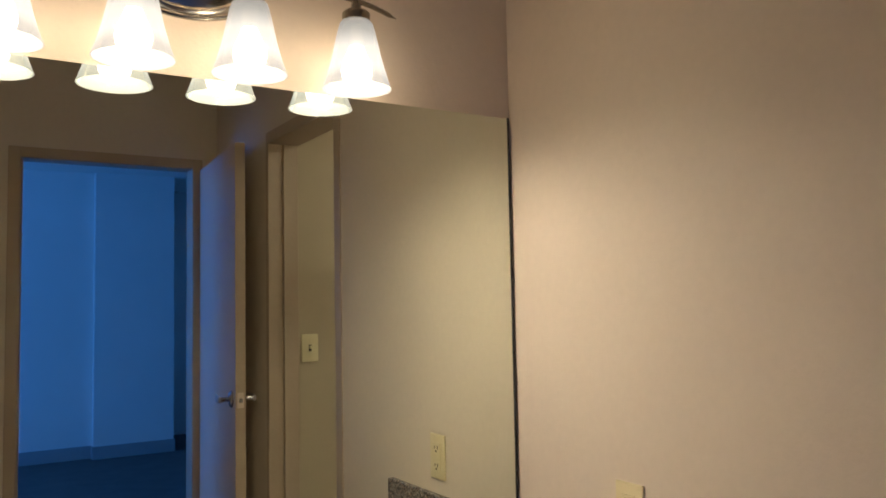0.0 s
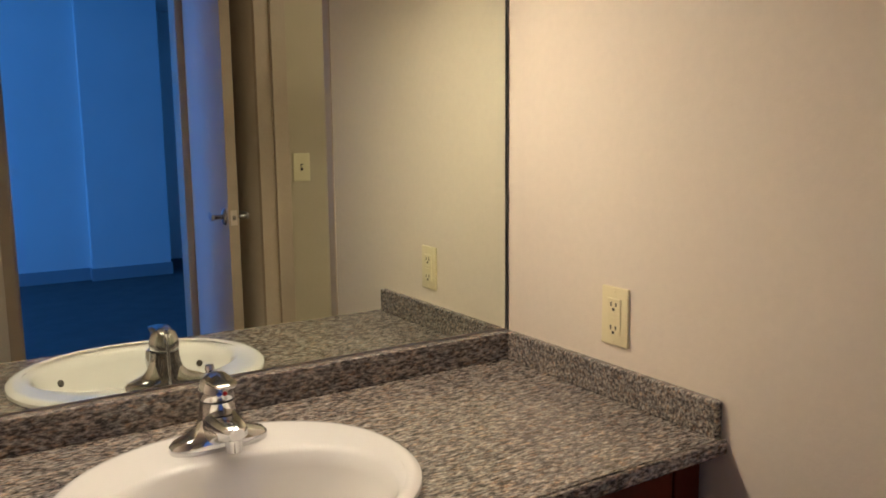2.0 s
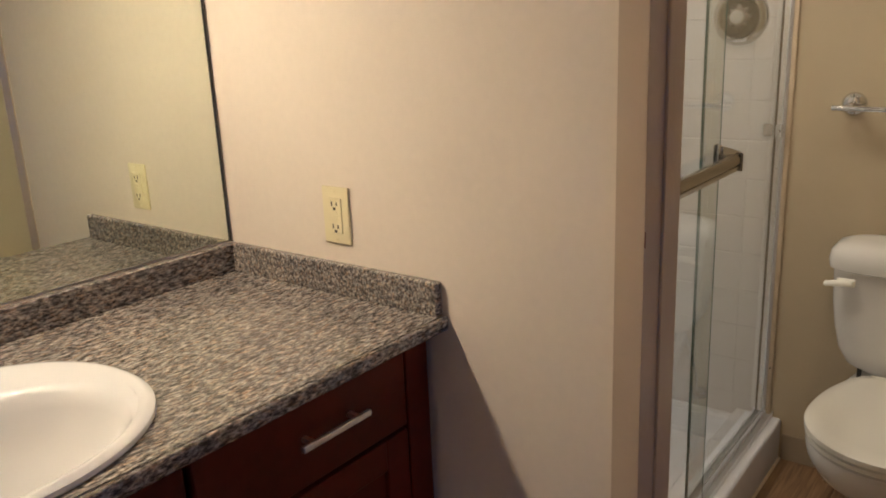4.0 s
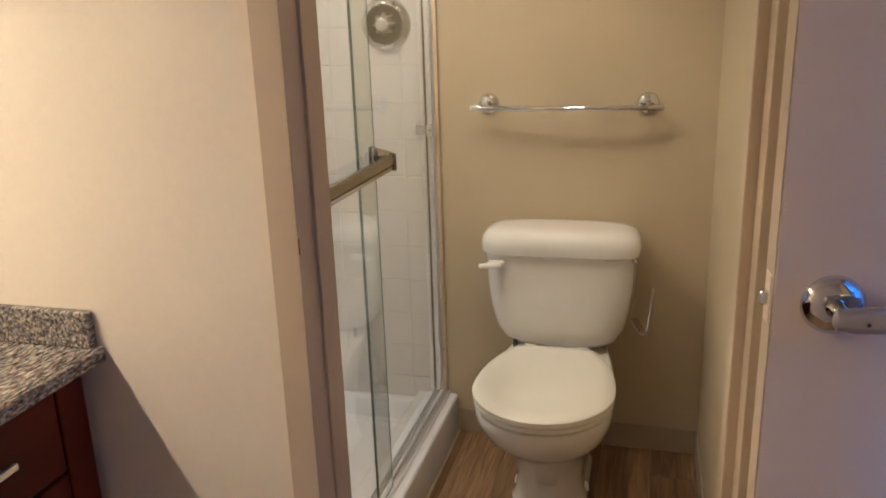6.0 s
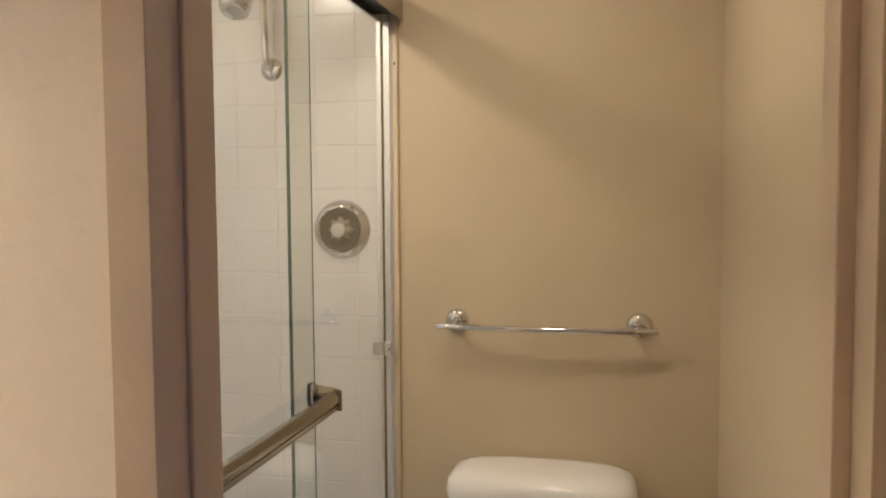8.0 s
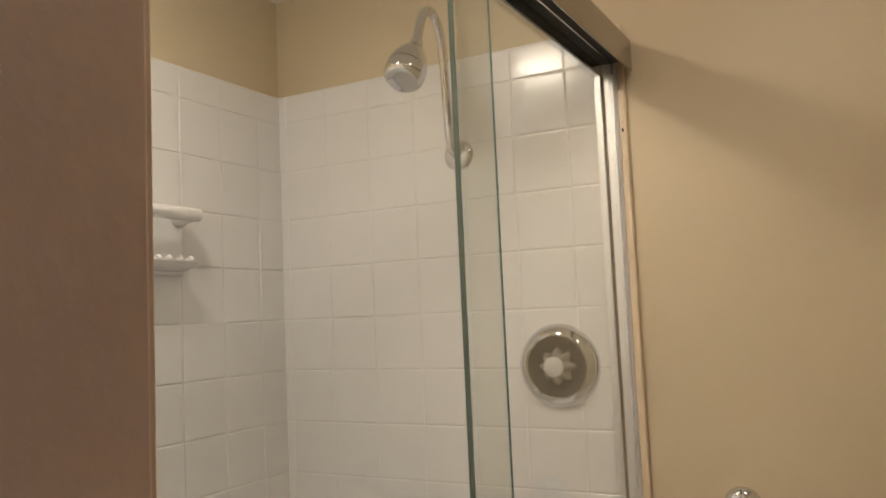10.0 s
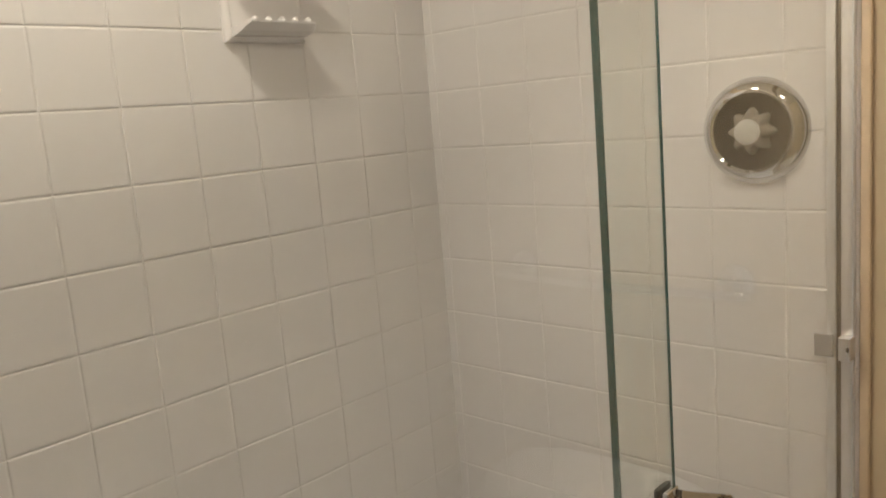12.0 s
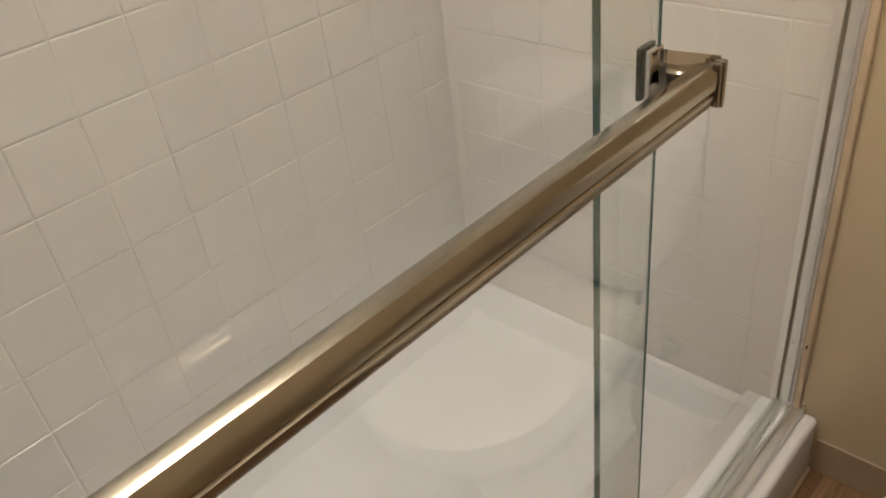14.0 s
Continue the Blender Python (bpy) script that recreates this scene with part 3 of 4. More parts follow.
def pull(parent, x0, x1, y, z):
    h = part("handle", box(x0, x1, y - 0.027, y - 0.019, z - 0.0055, z + 0.0055, 0.0025, 2), ALU, parent, "satin metal bar pull")
    for x in (x0 + 0.024, x1 - 0.024):
        part("post", box(x - 0.004, x + 0.004, y - 0.020, y, z - 0.004, z + 0.004), ALU, h)


def vanity_cabinet():
    t = thing("vanity_cabinet", "dark cherry-stained vanity cabinet with drawers under the countertop", "cabinet", (0, 0, 0))
    bm = box(LEFT_X + 0.002, 1.020, 0.775, MIRROR_Y, 0.10, 0.70)
    box(LEFT_X + 0.002, 0.07, 0.775, 0.79, 0.70, 0.836, into=bm)
    box(0.61, 1.020, 0.775, 0.79, 0.70, 0.836, into=bm)
    box(1.002, 1.020, 0.775, MIRROR_Y, 0.70, 0.836, into=bm)
    box(LEFT_X + 0.03, 1.0, 0.84, MIRROR_Y, 0.0, 0.10, into=bm)
    part("body", bm, CHERRY, t)
    part("filler_strip", box(0.962, 1.020, 0.757, 0.7745, 0.10, 0.836, 0.002), CHERRY, t)
    d = panel_front("drawer_front", 0.535, 0.955, 0.692, 0.830, t, False, 0.755)
    pull(d, 0.700, 0.843, 0.755, 0.771)
    d = panel_front("drawer_front", 0.535, 0.955, 0.395, 0.684, t, True, 0.755)
    pull(d, 0.678, 0.821, 0.755, 0.60)
    d = panel_front("drawer_front", 0.535, 0.955, 0.115, 0.387, t, True, 0.755)
    pull(d, 0.678, 0.821, 0.755, 0.30)
    panel_front("false_front", 0.115, 0.523, 0.692, 0.830, t, False, 0.755)
    for x0, x1, hx in ((0.115, 0.316, 0.29), (0.322, 0.523, 0.35)):
        d = panel_front("door", x0, x1, 0.115, 0.684, t, True, 0.755)
        h = part("handle", box(hx - 0.0055, hx + 0.0055, 0.728, 0.736, 0.52, 0.66, 0.0025), ALU, d, "satin metal bar pull")
        for z in (0.545, 0.635):
            part("post", box(hx - 0.004, hx + 0.004, 0.735, 0.755, z - 0.004, z + 0.004), ALU, h)
    panel_front("drawer_front", LEFT_X + 0.01, 0.105, 0.692, 0.830, t, False, 0.755)
    panel_front("door", LEFT_X + 0.01, 0.105, 0.115, 0.684, t, True, 0.755)
    return t


vanity_cabinet()


# ---- outlet and switch ----
def outlet():
    t = thing("outlet", "ivory ground-fault outlet with cover plate on the beige wall", "outlet", (WALL_X, 0.978, 1.019))
    w, h = 0.0335, 0.0545
    part("cover_plate", box(-0.006, 0, -w, w, -h, h, 0.0028, 3), IVORY, t, smooth=True)
    face = part("receptacle", box(-0.0085, -0.004, -0.0165, 0.0165, -0.0335, 0.0335, 0.0012), IVORY, t)
    for s in (-1, 1):
        z = s * 0.0215
        for y, hh in ((0.0062, 0.0042), (-0.0062, 0.0035)):
            part("slot", box(-0.0088, -0.008, y - 0.0016, y + 0.0016, z + 0.001 - hh, z + 0.001 + hh), SLOT, face)
        part("ground_hole", box(-0.0088, -0.008, -0.003, 0.003, z - 0.0105, z - 0.0055), SLOT, face)
        part("button", box(-0.0093, -0.008, -0.007, 0.007, s * 0.0042 - 0.0032, s * 0.0042 + 0.0032, 0.0006), IVORY, face)
        part("screw", lathe([(0, 0.0015), (0.002, 0.001), (0.0028, 0), (0, 0)], 14, pose(-0.0058, 0, s * 0.046, 0, -90, 0)), IVORY, t, smooth=True)
    return t


outlet()


def switch():
    t = thing("light_switch", "ivory toggle light switch on the tan wall", "light switch", (1.225, RIGHT_Y, 1.227))
    part("cover_plate", box(-0.035, 0.035, 0, 0.006, -0.0545, 0.0545, 0.0028, 3), IVORY, t, smooth=True)
    part("slot", box(-0.0055, 0.0055, 0.0055, 0.0064, -0.013, 0.013), SLOT, t)
    part("toggle", box(-0.0038, 0.0038, 0.004, 0.018, -0.003, 0.009, 0.0012), IVORY, t)
    for z in (-0.03, 0.03):
        part("screw", lathe([(0, 0.0015), (0.002, 0.001), (0.0028, 0), (0, 0)], 14, pose(0, 0.0058, z, -90, 0, 0)), IVORY, t, smooth=True)
    return t


switch()


# ---- bedroom door, standing open ----
def bedroom_door():
    hinge = Vector((0.965, BACK_Y + 0.014, 0.012))
    latch = Vector((0.915, -0.243, 0.012))
    d = latch - hinge
    width = d.length
    t = thing("bedroom_door", "flat painted door with a chrome lever, standing wide open", "door", hinge)
    t.rotation_euler = (0, 0, math.atan2(d.y, d.x))
    # local x runs to the latch; local +y faces the vanity
    part("leaf", box(0, width, -0.038, 0, 0, DOOR_TOP - 0.018, 0.0015), DOOR_PAINT, t)
    z = 1.049 - 0.012
    part("edge_band", box(width, width + 0.0018, -0.0375, -0.0005, 0, DOOR_TOP - 0.018), FRAME_PAINT, t, "tan painted door edge")
    part("latch_plate", box(width + 0.0012, width + 0.0028, -0.031, -0.007, z - 0.028, z + 0.028), DOOR_PAINT, t, "painted-over latch plate")
    part("latch_bolt", box(width, width + 0.011, -0.025, -0.013, z - 0.008, z + 0.008, 0.002), CHROME, t, "chrome latch bolt")
    x = width - 0.060
    for s in (1, -1):
        m = pose(x, 0 if s > 0 else -0.038, z, -90 * s, 0, 0)
        h = part("lever_set", lathe([(0.0, 0.012), (0.018, 0.0118), (0.026, 0.009), (0.0315, 0.004), (0.033, 0.0), (0, 0)], 40, m), CHROME, t, "chrome lever handle with a round rose", True)
        part("neck", lathe([(0.0, 0.05), (0.010, 0.05), (0.0105, 0.046), (0.0085, 0.02), (0.011, 0.010), (0, 0.01)], 28, m), CHROME, h, smooth=True)
        yy = 0.046 if s > 0 else -0.038 - 0.046
        rings = []
        for dx, dy, hy, hz in ((0.012, 0, 0.003, 0.006), (0.009, 0, 0.006, 0.011), (-0.01, 0, 0.007, 0.0140), (-0.05, -0.002, 0.0055, 0.0145), (-0.085, -0.005, 0.0045, 0.0140), (-0.110, -0.012, 0.004, 0.013), (-0.116, -0.015, 0.002, 0.008)):
            rings.append([Vector((x + dx, yy + dy * s + hy * math.cos(k), z + hz * math.copysign(abs(math.sin(k)) ** 0.7, math.sin(k)))) for k in [2 * math.pi * i / 28 for i in range(28)]])
        part("lever", loft(rings), SATIN, h, "satin lever blade", smooth=True)
        part("pin_hole", lathe([(0, 0.0006), (0.002, 0.0006), (0.002, -0.002), (0, -0.002)], 16, pose(x - 0.020, yy + 0.0066 * s, z - 0.002, -90 * s, 0, 0)), SLOT, h, "dark pin hole")
    return t


bedroom_door()


# ---- toilet ----
def toilet():
    t = thing("toilet", "white two-piece toilet with closed lid below a towel bar", "toilet", (FAR_X, 0.139, 0))
    rings = []
    for z, x0, w, n in ((0.405, -0.155, 0.125, 3), (0.412, -0.178, 0.148, 3.2), (0.43, -0.190, 0.172, 3.6), (0.47, -0.197, 0.192, 4), (0.53, -0.202, 0.204, 4.5), (0.60, -0.206, 0.212, 5), (0.695, -0.209, 0.217, 5)):
        c, hx = (x0 - 0.014) / 2, (-0.014 - x0) / 2
        rings.append(oval(c, 0, z, hx, w, n, 64))
    part("tank", loft(rings), PORCELAIN, t, smooth=True)
    rings = []
    for z, gx, w, n in ((0.694, 0.0, 0.220, 4.5), (0.698, 0.008, 0.228, 4.2), (0.720, 0.011, 0.231, 4.0), (0.742, 0.006, 0.227, 3.8), (0.756, -0.006, 0.214, 3.4), (0.763, -0.03, 0.188, 3.0), (0.765, -0.06, 0.14, 2.6)):
        x0 = -0.212 - gx
        x1 = -0.010 + min(gx, 0) * 0.6
        rings.append(oval((x0 + x1) / 2, 0, z, (x1 - x0) / 2, w, n, 64))
    part("tank_lid", loft(rings), PORCELAIN, t, smooth=True)
    lv = part("flush_lever", box(-0.226, -0.206, 0.152, 0.196, 0.660, 0.680, 0.004, 3), WHITE_PL, t, "white flush lever", smooth=True)
    part("lever_tip", tube(arc([(-0.224, 0.16, 0.671), (-0.232, 0.185, 0.671), (-0.234, 0.207, 0.669), (-0.232, 0.222, 0.666)], 5), [0.009] * 10 + [0.008] * 5 + [0.005], 14, 0.6), WHITE_PL, lv, smooth=True)

    def bowl_ring(z, tip, w, back, wb):
        out = []
        for i in range(72):
            k = 2 * math.pi * i / 72
            c, s = math.cos(k), math.sin(k)
            mid = tip + w * 1.06
            if c < 0:
                out.append(Vector((mid + (mid - tip) * c, w * s, z)))
            else:
                u = min(1.0, c / 0.93)
                ww = w * math.sqrt(1 - u * u * (1 - (wb / w) ** 2)) if c < 0.93 else wb * abs(s) / math.sqrt(1 - 0.93 ** 2)
                out.append(Vector((mid + (back - mid) * u, math.copysign(ww, s), z)))
        return out
    rings = [bowl_ring(*a) for a in ((0.0, -0.46, 0.105, -0.12, 0.105), (0.02, -0.462, 0.107, -0.12, 0.107), (0.035, -0.445, 0.098, -0.125, 0.10), (0.10, -0.43, 0.092, -0.13, 0.095), (0.18, -0.47, 0.105, -0.12, 0.10),
                                     (0.25, -0.56, 0.138, -0.10, 0.11), (0.30, -0.63, 0.162, -0.08, 0.12), (0.35, -0.668, 0.176, -0.06, 0.125), (0.375, -0.676, 0.179, -0.05, 0.126), (0.388, -0.675, 0.178, -0.05, 0.126), (0.393, -0.668, 0.172, -0.055, 0.122))]
    part("bowl", loft(rings), PORCELAIN, t, smooth=True)
    rings = [bowl_ring(*a) for a in ((0.395, -0.676, 0.177, -0.235, 0.105), (0.398, -0.680, 0.181, -0.232, 0.108), (0.407, -0.681, 0.182, -0.231, 0.108), (0.411, -0.676, 0.178, -0.235, 0.105))]
    part("seat", loft(rings), SEAT, t, "cream plastic seat", smooth=True)
    rings = [bowl_ring(*a) for a in ((0.4125, -0.678, 0.178, -0.230, 0.105), (0.4155, -0.684, 0.184, -0.226, 0.108), (0.427, -0.684, 0.184, -0.226, 0.108), (0.4315, -0.678, 0.178, -0.230, 0.104), (0.4345, -0.64, 0.15, -0.25, 0.09))]
    part("lid", loft(rings), SEAT, t, "closed cream plastic lid", smooth=True)
    for y in (-0.075, 0.075):
        part("hinge_cap", box(-0.232, -0.205, y - 0.02, y + 0.02, 0.393, 0.428, 0.006, 3), SEAT, t, smooth=True)
    for y in (-0.085, 0.085):
        part("bolt_cap", lathe([(0, 0.026), (0.009, 0.024), (0.014, 0.012), (0.015, 0.0), (0, 0)], 20, Matrix.Translation((-0.30, y * 1.12, 0.018))), WHITE_PL, t, smooth=True)
    part("tank_bolt", lathe([(0, 0.0), (0.006, 0), (0.006, 0.05), (0, 0.05)], 12, Matrix.Translation((-0.17, 0.128, 0.372))), DARK, t, "dark tank bolt", True)
    return t


toilet()


def supply():
    t = thing("water_supply", "chrome water supply hose and stop valve beside the toilet", "supply line", (FAR_X, 0.30, 0.16))
    part("stop_valve", lathe([(0, 0.05), (0.011, 0.05), (0.011, 0.018), (0.02, 0.014), (0.024, 0.0), (0, 0)], 20, pose(0, 0, 0, 0, -90, 0)), CHROME, t, smooth=True)
    part("hose", tube(arc([(-0.045, 0, 0), (-0.05, 0.0, 0.08), (-0.075, -0.01, 0.16), (-0.10, -0.03, 0.26)]), 0.005), CHROME, t, smooth=True)
    return t


supply()


def paper_holder():
    t = thing("paper_holder", "chrome toilet paper holder hung on the tank's side", "paper holder", (2.222, -0.076, 0.69))
    strip = [[Vector((x, y + o, z)) for x, o in ((-0.009, 0), (0.009, 0), (0.009, -0.003), (-0.009, -0.003))] for y, z in ((-0.004, -0.002), (-0.004, -0.06), (0.002, -0.12), (0.006, -0.170), (0.006, -0.178))]
    part("hook", loft(strip), CHROME, t)
    part("hook_bend", tube(arc([(0, -0.004, -0.004), (0, 0.000, 0.001), (0, 0.010, 0.002)], 4), 0.004, 10), CHROME, t, smooth=True)
    part("arm", loft([[Vector((x, y, z + h)) for y, h in ((0.008 + dy, -0.004), (0.008 + dy, 0.004), (-0.012 + dy, 0.004), (-0.012 + dy, -0.004))] for x, z, dy in ((0.009, -0.176, 0.0), (-0.03, -0.178, -0.010), (-0.085, -0.181, -0.026))]), CHROME, t)
    part("upright", tube(arc([(-0.078, -0.026, -0.181), (-0.082, -0.040, -0.174), (-0.082, -0.046, -0.11), (-0.082, -0.050, -0.050)], 5), 0.0036, 12), CHROME, t, smooth=True)
    return t


paper_holder()


def towel_bar():
    t = thing("towel_bar", "chrome towel bar with round posts on the tan wall", "towel bar", (FAR_X, 0.14, 1.105))
    part("bar", tube(arc([(-0.054, -0.275, -0.006), (-0.060, -0.232, -0.006), (-0.067, -0.11, -0.007), (-0.070, 0, -0.007), (-0.067, 0.11, -0.007), (-0.060, 0.232, -0.006), (-0.054, 0.275, -0.006)], 6), 0.0078, 20), CHROME, t, smooth=True)
    for y in (-0.232, 0.232):
        m = pose(0, y, 0, 0, -90, 0)
        p1 = part("post", lathe([(0, 0.060), (0.007, 0.058), (0.0085, 0.052), (0.0085, 0.030), (0.0105, 0.018), (0.0, 0.012)], 28, m), CHROME, t, smooth=True)
        part("rose", lathe([(0, 0.016), (0.012, 0.016), (0.022, 0.013), (0.030, 0.007), (0.032, 0.0), (0, 0)], 40, m), CHROME, p1, smooth=True)
    return t


towel_bar()

# ---- shower ----
PAN_Y, CURB_Z = 0.491, 0.139


def shower_pan():
    t = thing("shower_pan", "white acrylic shower pan with a raised curb", "shower pan", (INNER_X, PAN_Y, 0))
    w, d = FAR_X - INNER_X - 0.001, TILE_Y - PAN_Y - 0.001
    part("curb", box(0.001, w, 0, 0.145, 0, CURB_Z, 0.010, 4), ACRYLIC, t, smooth=True)
    o = [(0.001, 0.13), (w, 0.13), (w, d), (0.001, d)]
    bm = bmesh.new()
    levels = [(0.0, 0.0, 0.114), (0.020, 0.012, 0.114), (0.026, 0.018, 0.108), (0.034, 0.028, 0.056), (0.044, 0.040, 0.043), (0.10, 0.10, 0.038)]
    rings = []
    for side, frnt, z in levels:
        x0, x1, y0, y1 = 0.001 + side, w - side, 0.13 + frnt, d - side
        r = 0.002 + side * 0.9
        ring = []
        for (cxx, cyy, a0) in ((x1 - r, y1 - r, 0), (x0 + r, y1 - r, 90), (x0 + r, y0 + r, 180), (x1 - r, y0 + r, 270)):
            for k in range(7):
                an = radians(a0 + 15 * k)
                ring.append(Vector((cxx + r * math.cos(an), cyy + r * math.sin(an), z)))
        rings.append(ring)
    loft(rings, cap=False, into=bm)
    vs = [v for v in bm.verts if abs(v.co.z - 0.038) < 1e-6]
    c = bm.verts.new((w / 2, d * 0.58, 0.030))
    for i in range(len(vs)):
        bm.faces.new((vs[i], vs[(i + 1) % len(vs)], c))
    bmesh.ops.recalc_face_normals(bm, faces=bm.faces)
    part("basin", bm, ACRYLIC, t, smooth=True)
    part("apron", box(0.001, w, 0.13, d, 0.0, 0.025), ACRYLIC, t)
    dr = part("drain", lathe([(0, 0.004), (0.035, 0.004), (0.042, 0.002), (0.044, 0.0), (0, 0)], 36, Matrix.Translation((0.22, d * 0.58, 0.036))), CHROME, t, "chrome drain cover", True)
    return t


shower_pan()
tagged(part("caulk_bead", tube([(INNER_X + 0.002, PAN_Y - 0.002, 0.002), (FAR_X - 0.007, PAN_Y - 0.002, 0.002)], 0.005, 8), CAULK, smooth=True), "tan caulk bead along the curb's foot", "caulk", kind="structure")


def glass_door(name, label, x0, x1, y, z0, z1, rim):
    t = thing(name, label, "shower door", ((x0 + x1) / 2, y, z0))
    h = (x1 - x0) / 2
    g = part("pane", box(-h, h, -0.003, 0.003, 0, z1 - z0), GLASS, t, "clear glass pane")
    g.visible_shadow = False
    for s in (-1, 1):
        part("pane_edge", box(s * h - rim, s * h + rim, -0.0031, 0.0031, 0, z1 - z0), GLASS_EDGE, t, "dark green glass edge")
    return t


OUT_Y, IN_Y = 0.527, 0.5495
outer = glass_door("sliding_shower_door", "clear glass sliding shower door with a towel rail", INNER_X + 0.012, 1.803, OUT_Y, 0.158, 1.905, 0.0003)
inner = glass_door("sliding_shower_door", "clear glass sliding shower door against the far jamb", 1.7445, FAR_X - 0.014, IN_Y, 0.158, 1.905, 0.0010)


def rail(parent):
    ox, oz = parent.location.x, parent.location.z
    z = 1.0275 - oz
    y = -0.0275
    sec = [(-0.0085, 0.0195), (-0.004, 0.0205), (0.004, 0.0205), (0.0085, 0.018), (0.0085, 0.006), (0.0065, 0.004), (0.0065, -0.004), (0.0085, -0.006), (0.0085, -0.018), (0.004, -0.0205), (-0.004, -0.0205), (-0.0085, -0.0195),
           (-0.0112, -0.014), (-0.0118, -0.008), (-0.0092, -0.0062), (-0.0092, -0.0040), (-0.0122, -0.002), (-0.0126, 0.006), (-0.0118, 0.014)]
    x0, x1 = 1.172 - ox, 1.835 - ox
    r = part("towel_rail", loft([[Vector((x, y + a * 0.95, z + b * 0.93)) for a, b in sec] for x in (x0, x1)]), NICKEL, parent, "brushed nickel towel rail", smooth=True)
    for x in (x0, x1):
        for k, g in ((0.0, 0.0), (0.0045, 0.0015), (0.009, 0.0)):
            xx = x + k * (1 if x > 0 else -1)
            part("end_cap", box(xx, xx + (0.0038 if x > 0 else -0.0038), y - 0.0135 - g, y + 0.0105 + g, z - 0.0195 - g, z + 0.0195 + g, 0.001), NICKEL, r)
    for x, s in ((1.789 - ox, 1), (1.190 - ox, -1)):
        zb = z + 0.023
        b = part("bracket", box(x - 0.010, x + 0.010, -0.0085, -0.0033, zb - 0.021, zb + 0.021, 0.001), CHROME, parent, "chrome rail bracket")
        part("gasket", box(x - 0.011, x + 0.011, 0.0033, 0.0075, zb - 0.022, zb + 0.022), DARK, b)
        rings = []
        for q in range(9):
            k = q / 8
            cx = x + s * (0.010 + 0.048 * k)
            yy = -0.009 + (y + 0.004) * k ** 0.7
            h0, h1 = zb - 0.020 + 0.008 * math.sin(math.pi * k / 2), zb + 0.017 - 0.018 * k
            rings.append([Vector((cx, yy - 0.0025, h0)), Vector((cx, yy + 0.0025, h0)), Vector((cx, yy + 0.0025, h1)), Vector((cx, yy - 0.0025, h1))])
        part("bracket_arm", loft(rings), CHROME, b, smooth=True)


rail(outer)


def shower_enclosure():
    t = thing("shower_enclosure", "bright aluminium shower enclosure frame with header and sill track", "shower enclosure", (INNER_X, 0.54, CURB_Z))
    w = FAR_X - INNER_X
    hz0, hz1 = 1.884 - CURB_Z, 1.943 - CURB_Z
    bm = box(0.002, w - 0.010, -0.030, -0.026, hz0, hz1, 0.0012)
    box(0.002, w - 0.010, -0.026, 0.036, hz1 - 0.004, hz1, into=bm)
    box(0.002, w - 0.010, 0.032, 0.036, hz0, hz1 - 0.004, into=bm)
    part("header", bm, NICKEL, t, "satin nickel header rail")
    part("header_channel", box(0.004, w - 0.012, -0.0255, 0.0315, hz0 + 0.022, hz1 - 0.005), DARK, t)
    bm = box(0.002, w - 0.002, -0.022, 0.034, 0.0, 0.006, 0.001)
    for y in (-0.022, -0.002, 0.019, 0.031):
        box(0.002, w - 0.002, y, y + 0.003, 0.0055, 0.016, 0.0006, into=bm)
    part("sill_track", bm, ALU, t)
    for nm, x0, x1 in (("jamb_far", w - 0.016, w - 0.002), ("jamb_near", 0.002, 0.016)):
        bm = box(x0, x1, 0.006, 0.028, 0.016, hz0, 0.001)
        part(nm, bm, ALU, t)
        lip = x0 - 0.004 if x0 > 0.5 else x1
        part(nm + "_lip", box(lip, lip + 0.004, 0.0335, 0.046, 0.016, hz0, 0.0006), ALU, t, "")
    part("jamb_gasket", box(w - 0.013, w - 0.006, 0.028, 0.0345, 0.016, hz0), DARK, t, "dark seal in the jamb")
    for z in (1.777 - CURB_Z, 0.30 - CURB_Z):
        part("screw", lathe([(0, 0.002), (0.003, 0.0015), (0.004, 0), (0, 0)], 14, pose(w - 0.012, -0.0052, z, 90, 0, 0)), DARK, t, smooth=True)
    clip = part("door_bumper", box(w - 0.036, w - 0.017, 0.005, 0.026, 1.012 - CURB_Z, 1.046 - CURB_Z, 0.001), ALU, t, "small metal door clip")
    part("clip_plate", box(w - 0.026, w - 0.022, 0.036, 0.062, 1.012 - CURB_Z, 1.046 - CURB_Z, 0.001), CHROME, clip)
    part("clip_screw", lathe([(0, 0.002), (0.003, 0.0015), (0.004, 0), (0, 0)], 14, pose(w - 0.036, 0.012, 1.029 - CURB_Z, 0, -90, 0)), DARK, clip, smooth=True)
    return t


shower_enclosure()
tagged(part("tile_edge_trim", box(FAR_X - 0.009, FAR_X, 0.527, 0.541, CURB_Z + 0.001, 1.980, 0.003, 3), CAULK, smooth=True), "cream bullnose and caulk strip along the tile edge", "trim", kind="structure")


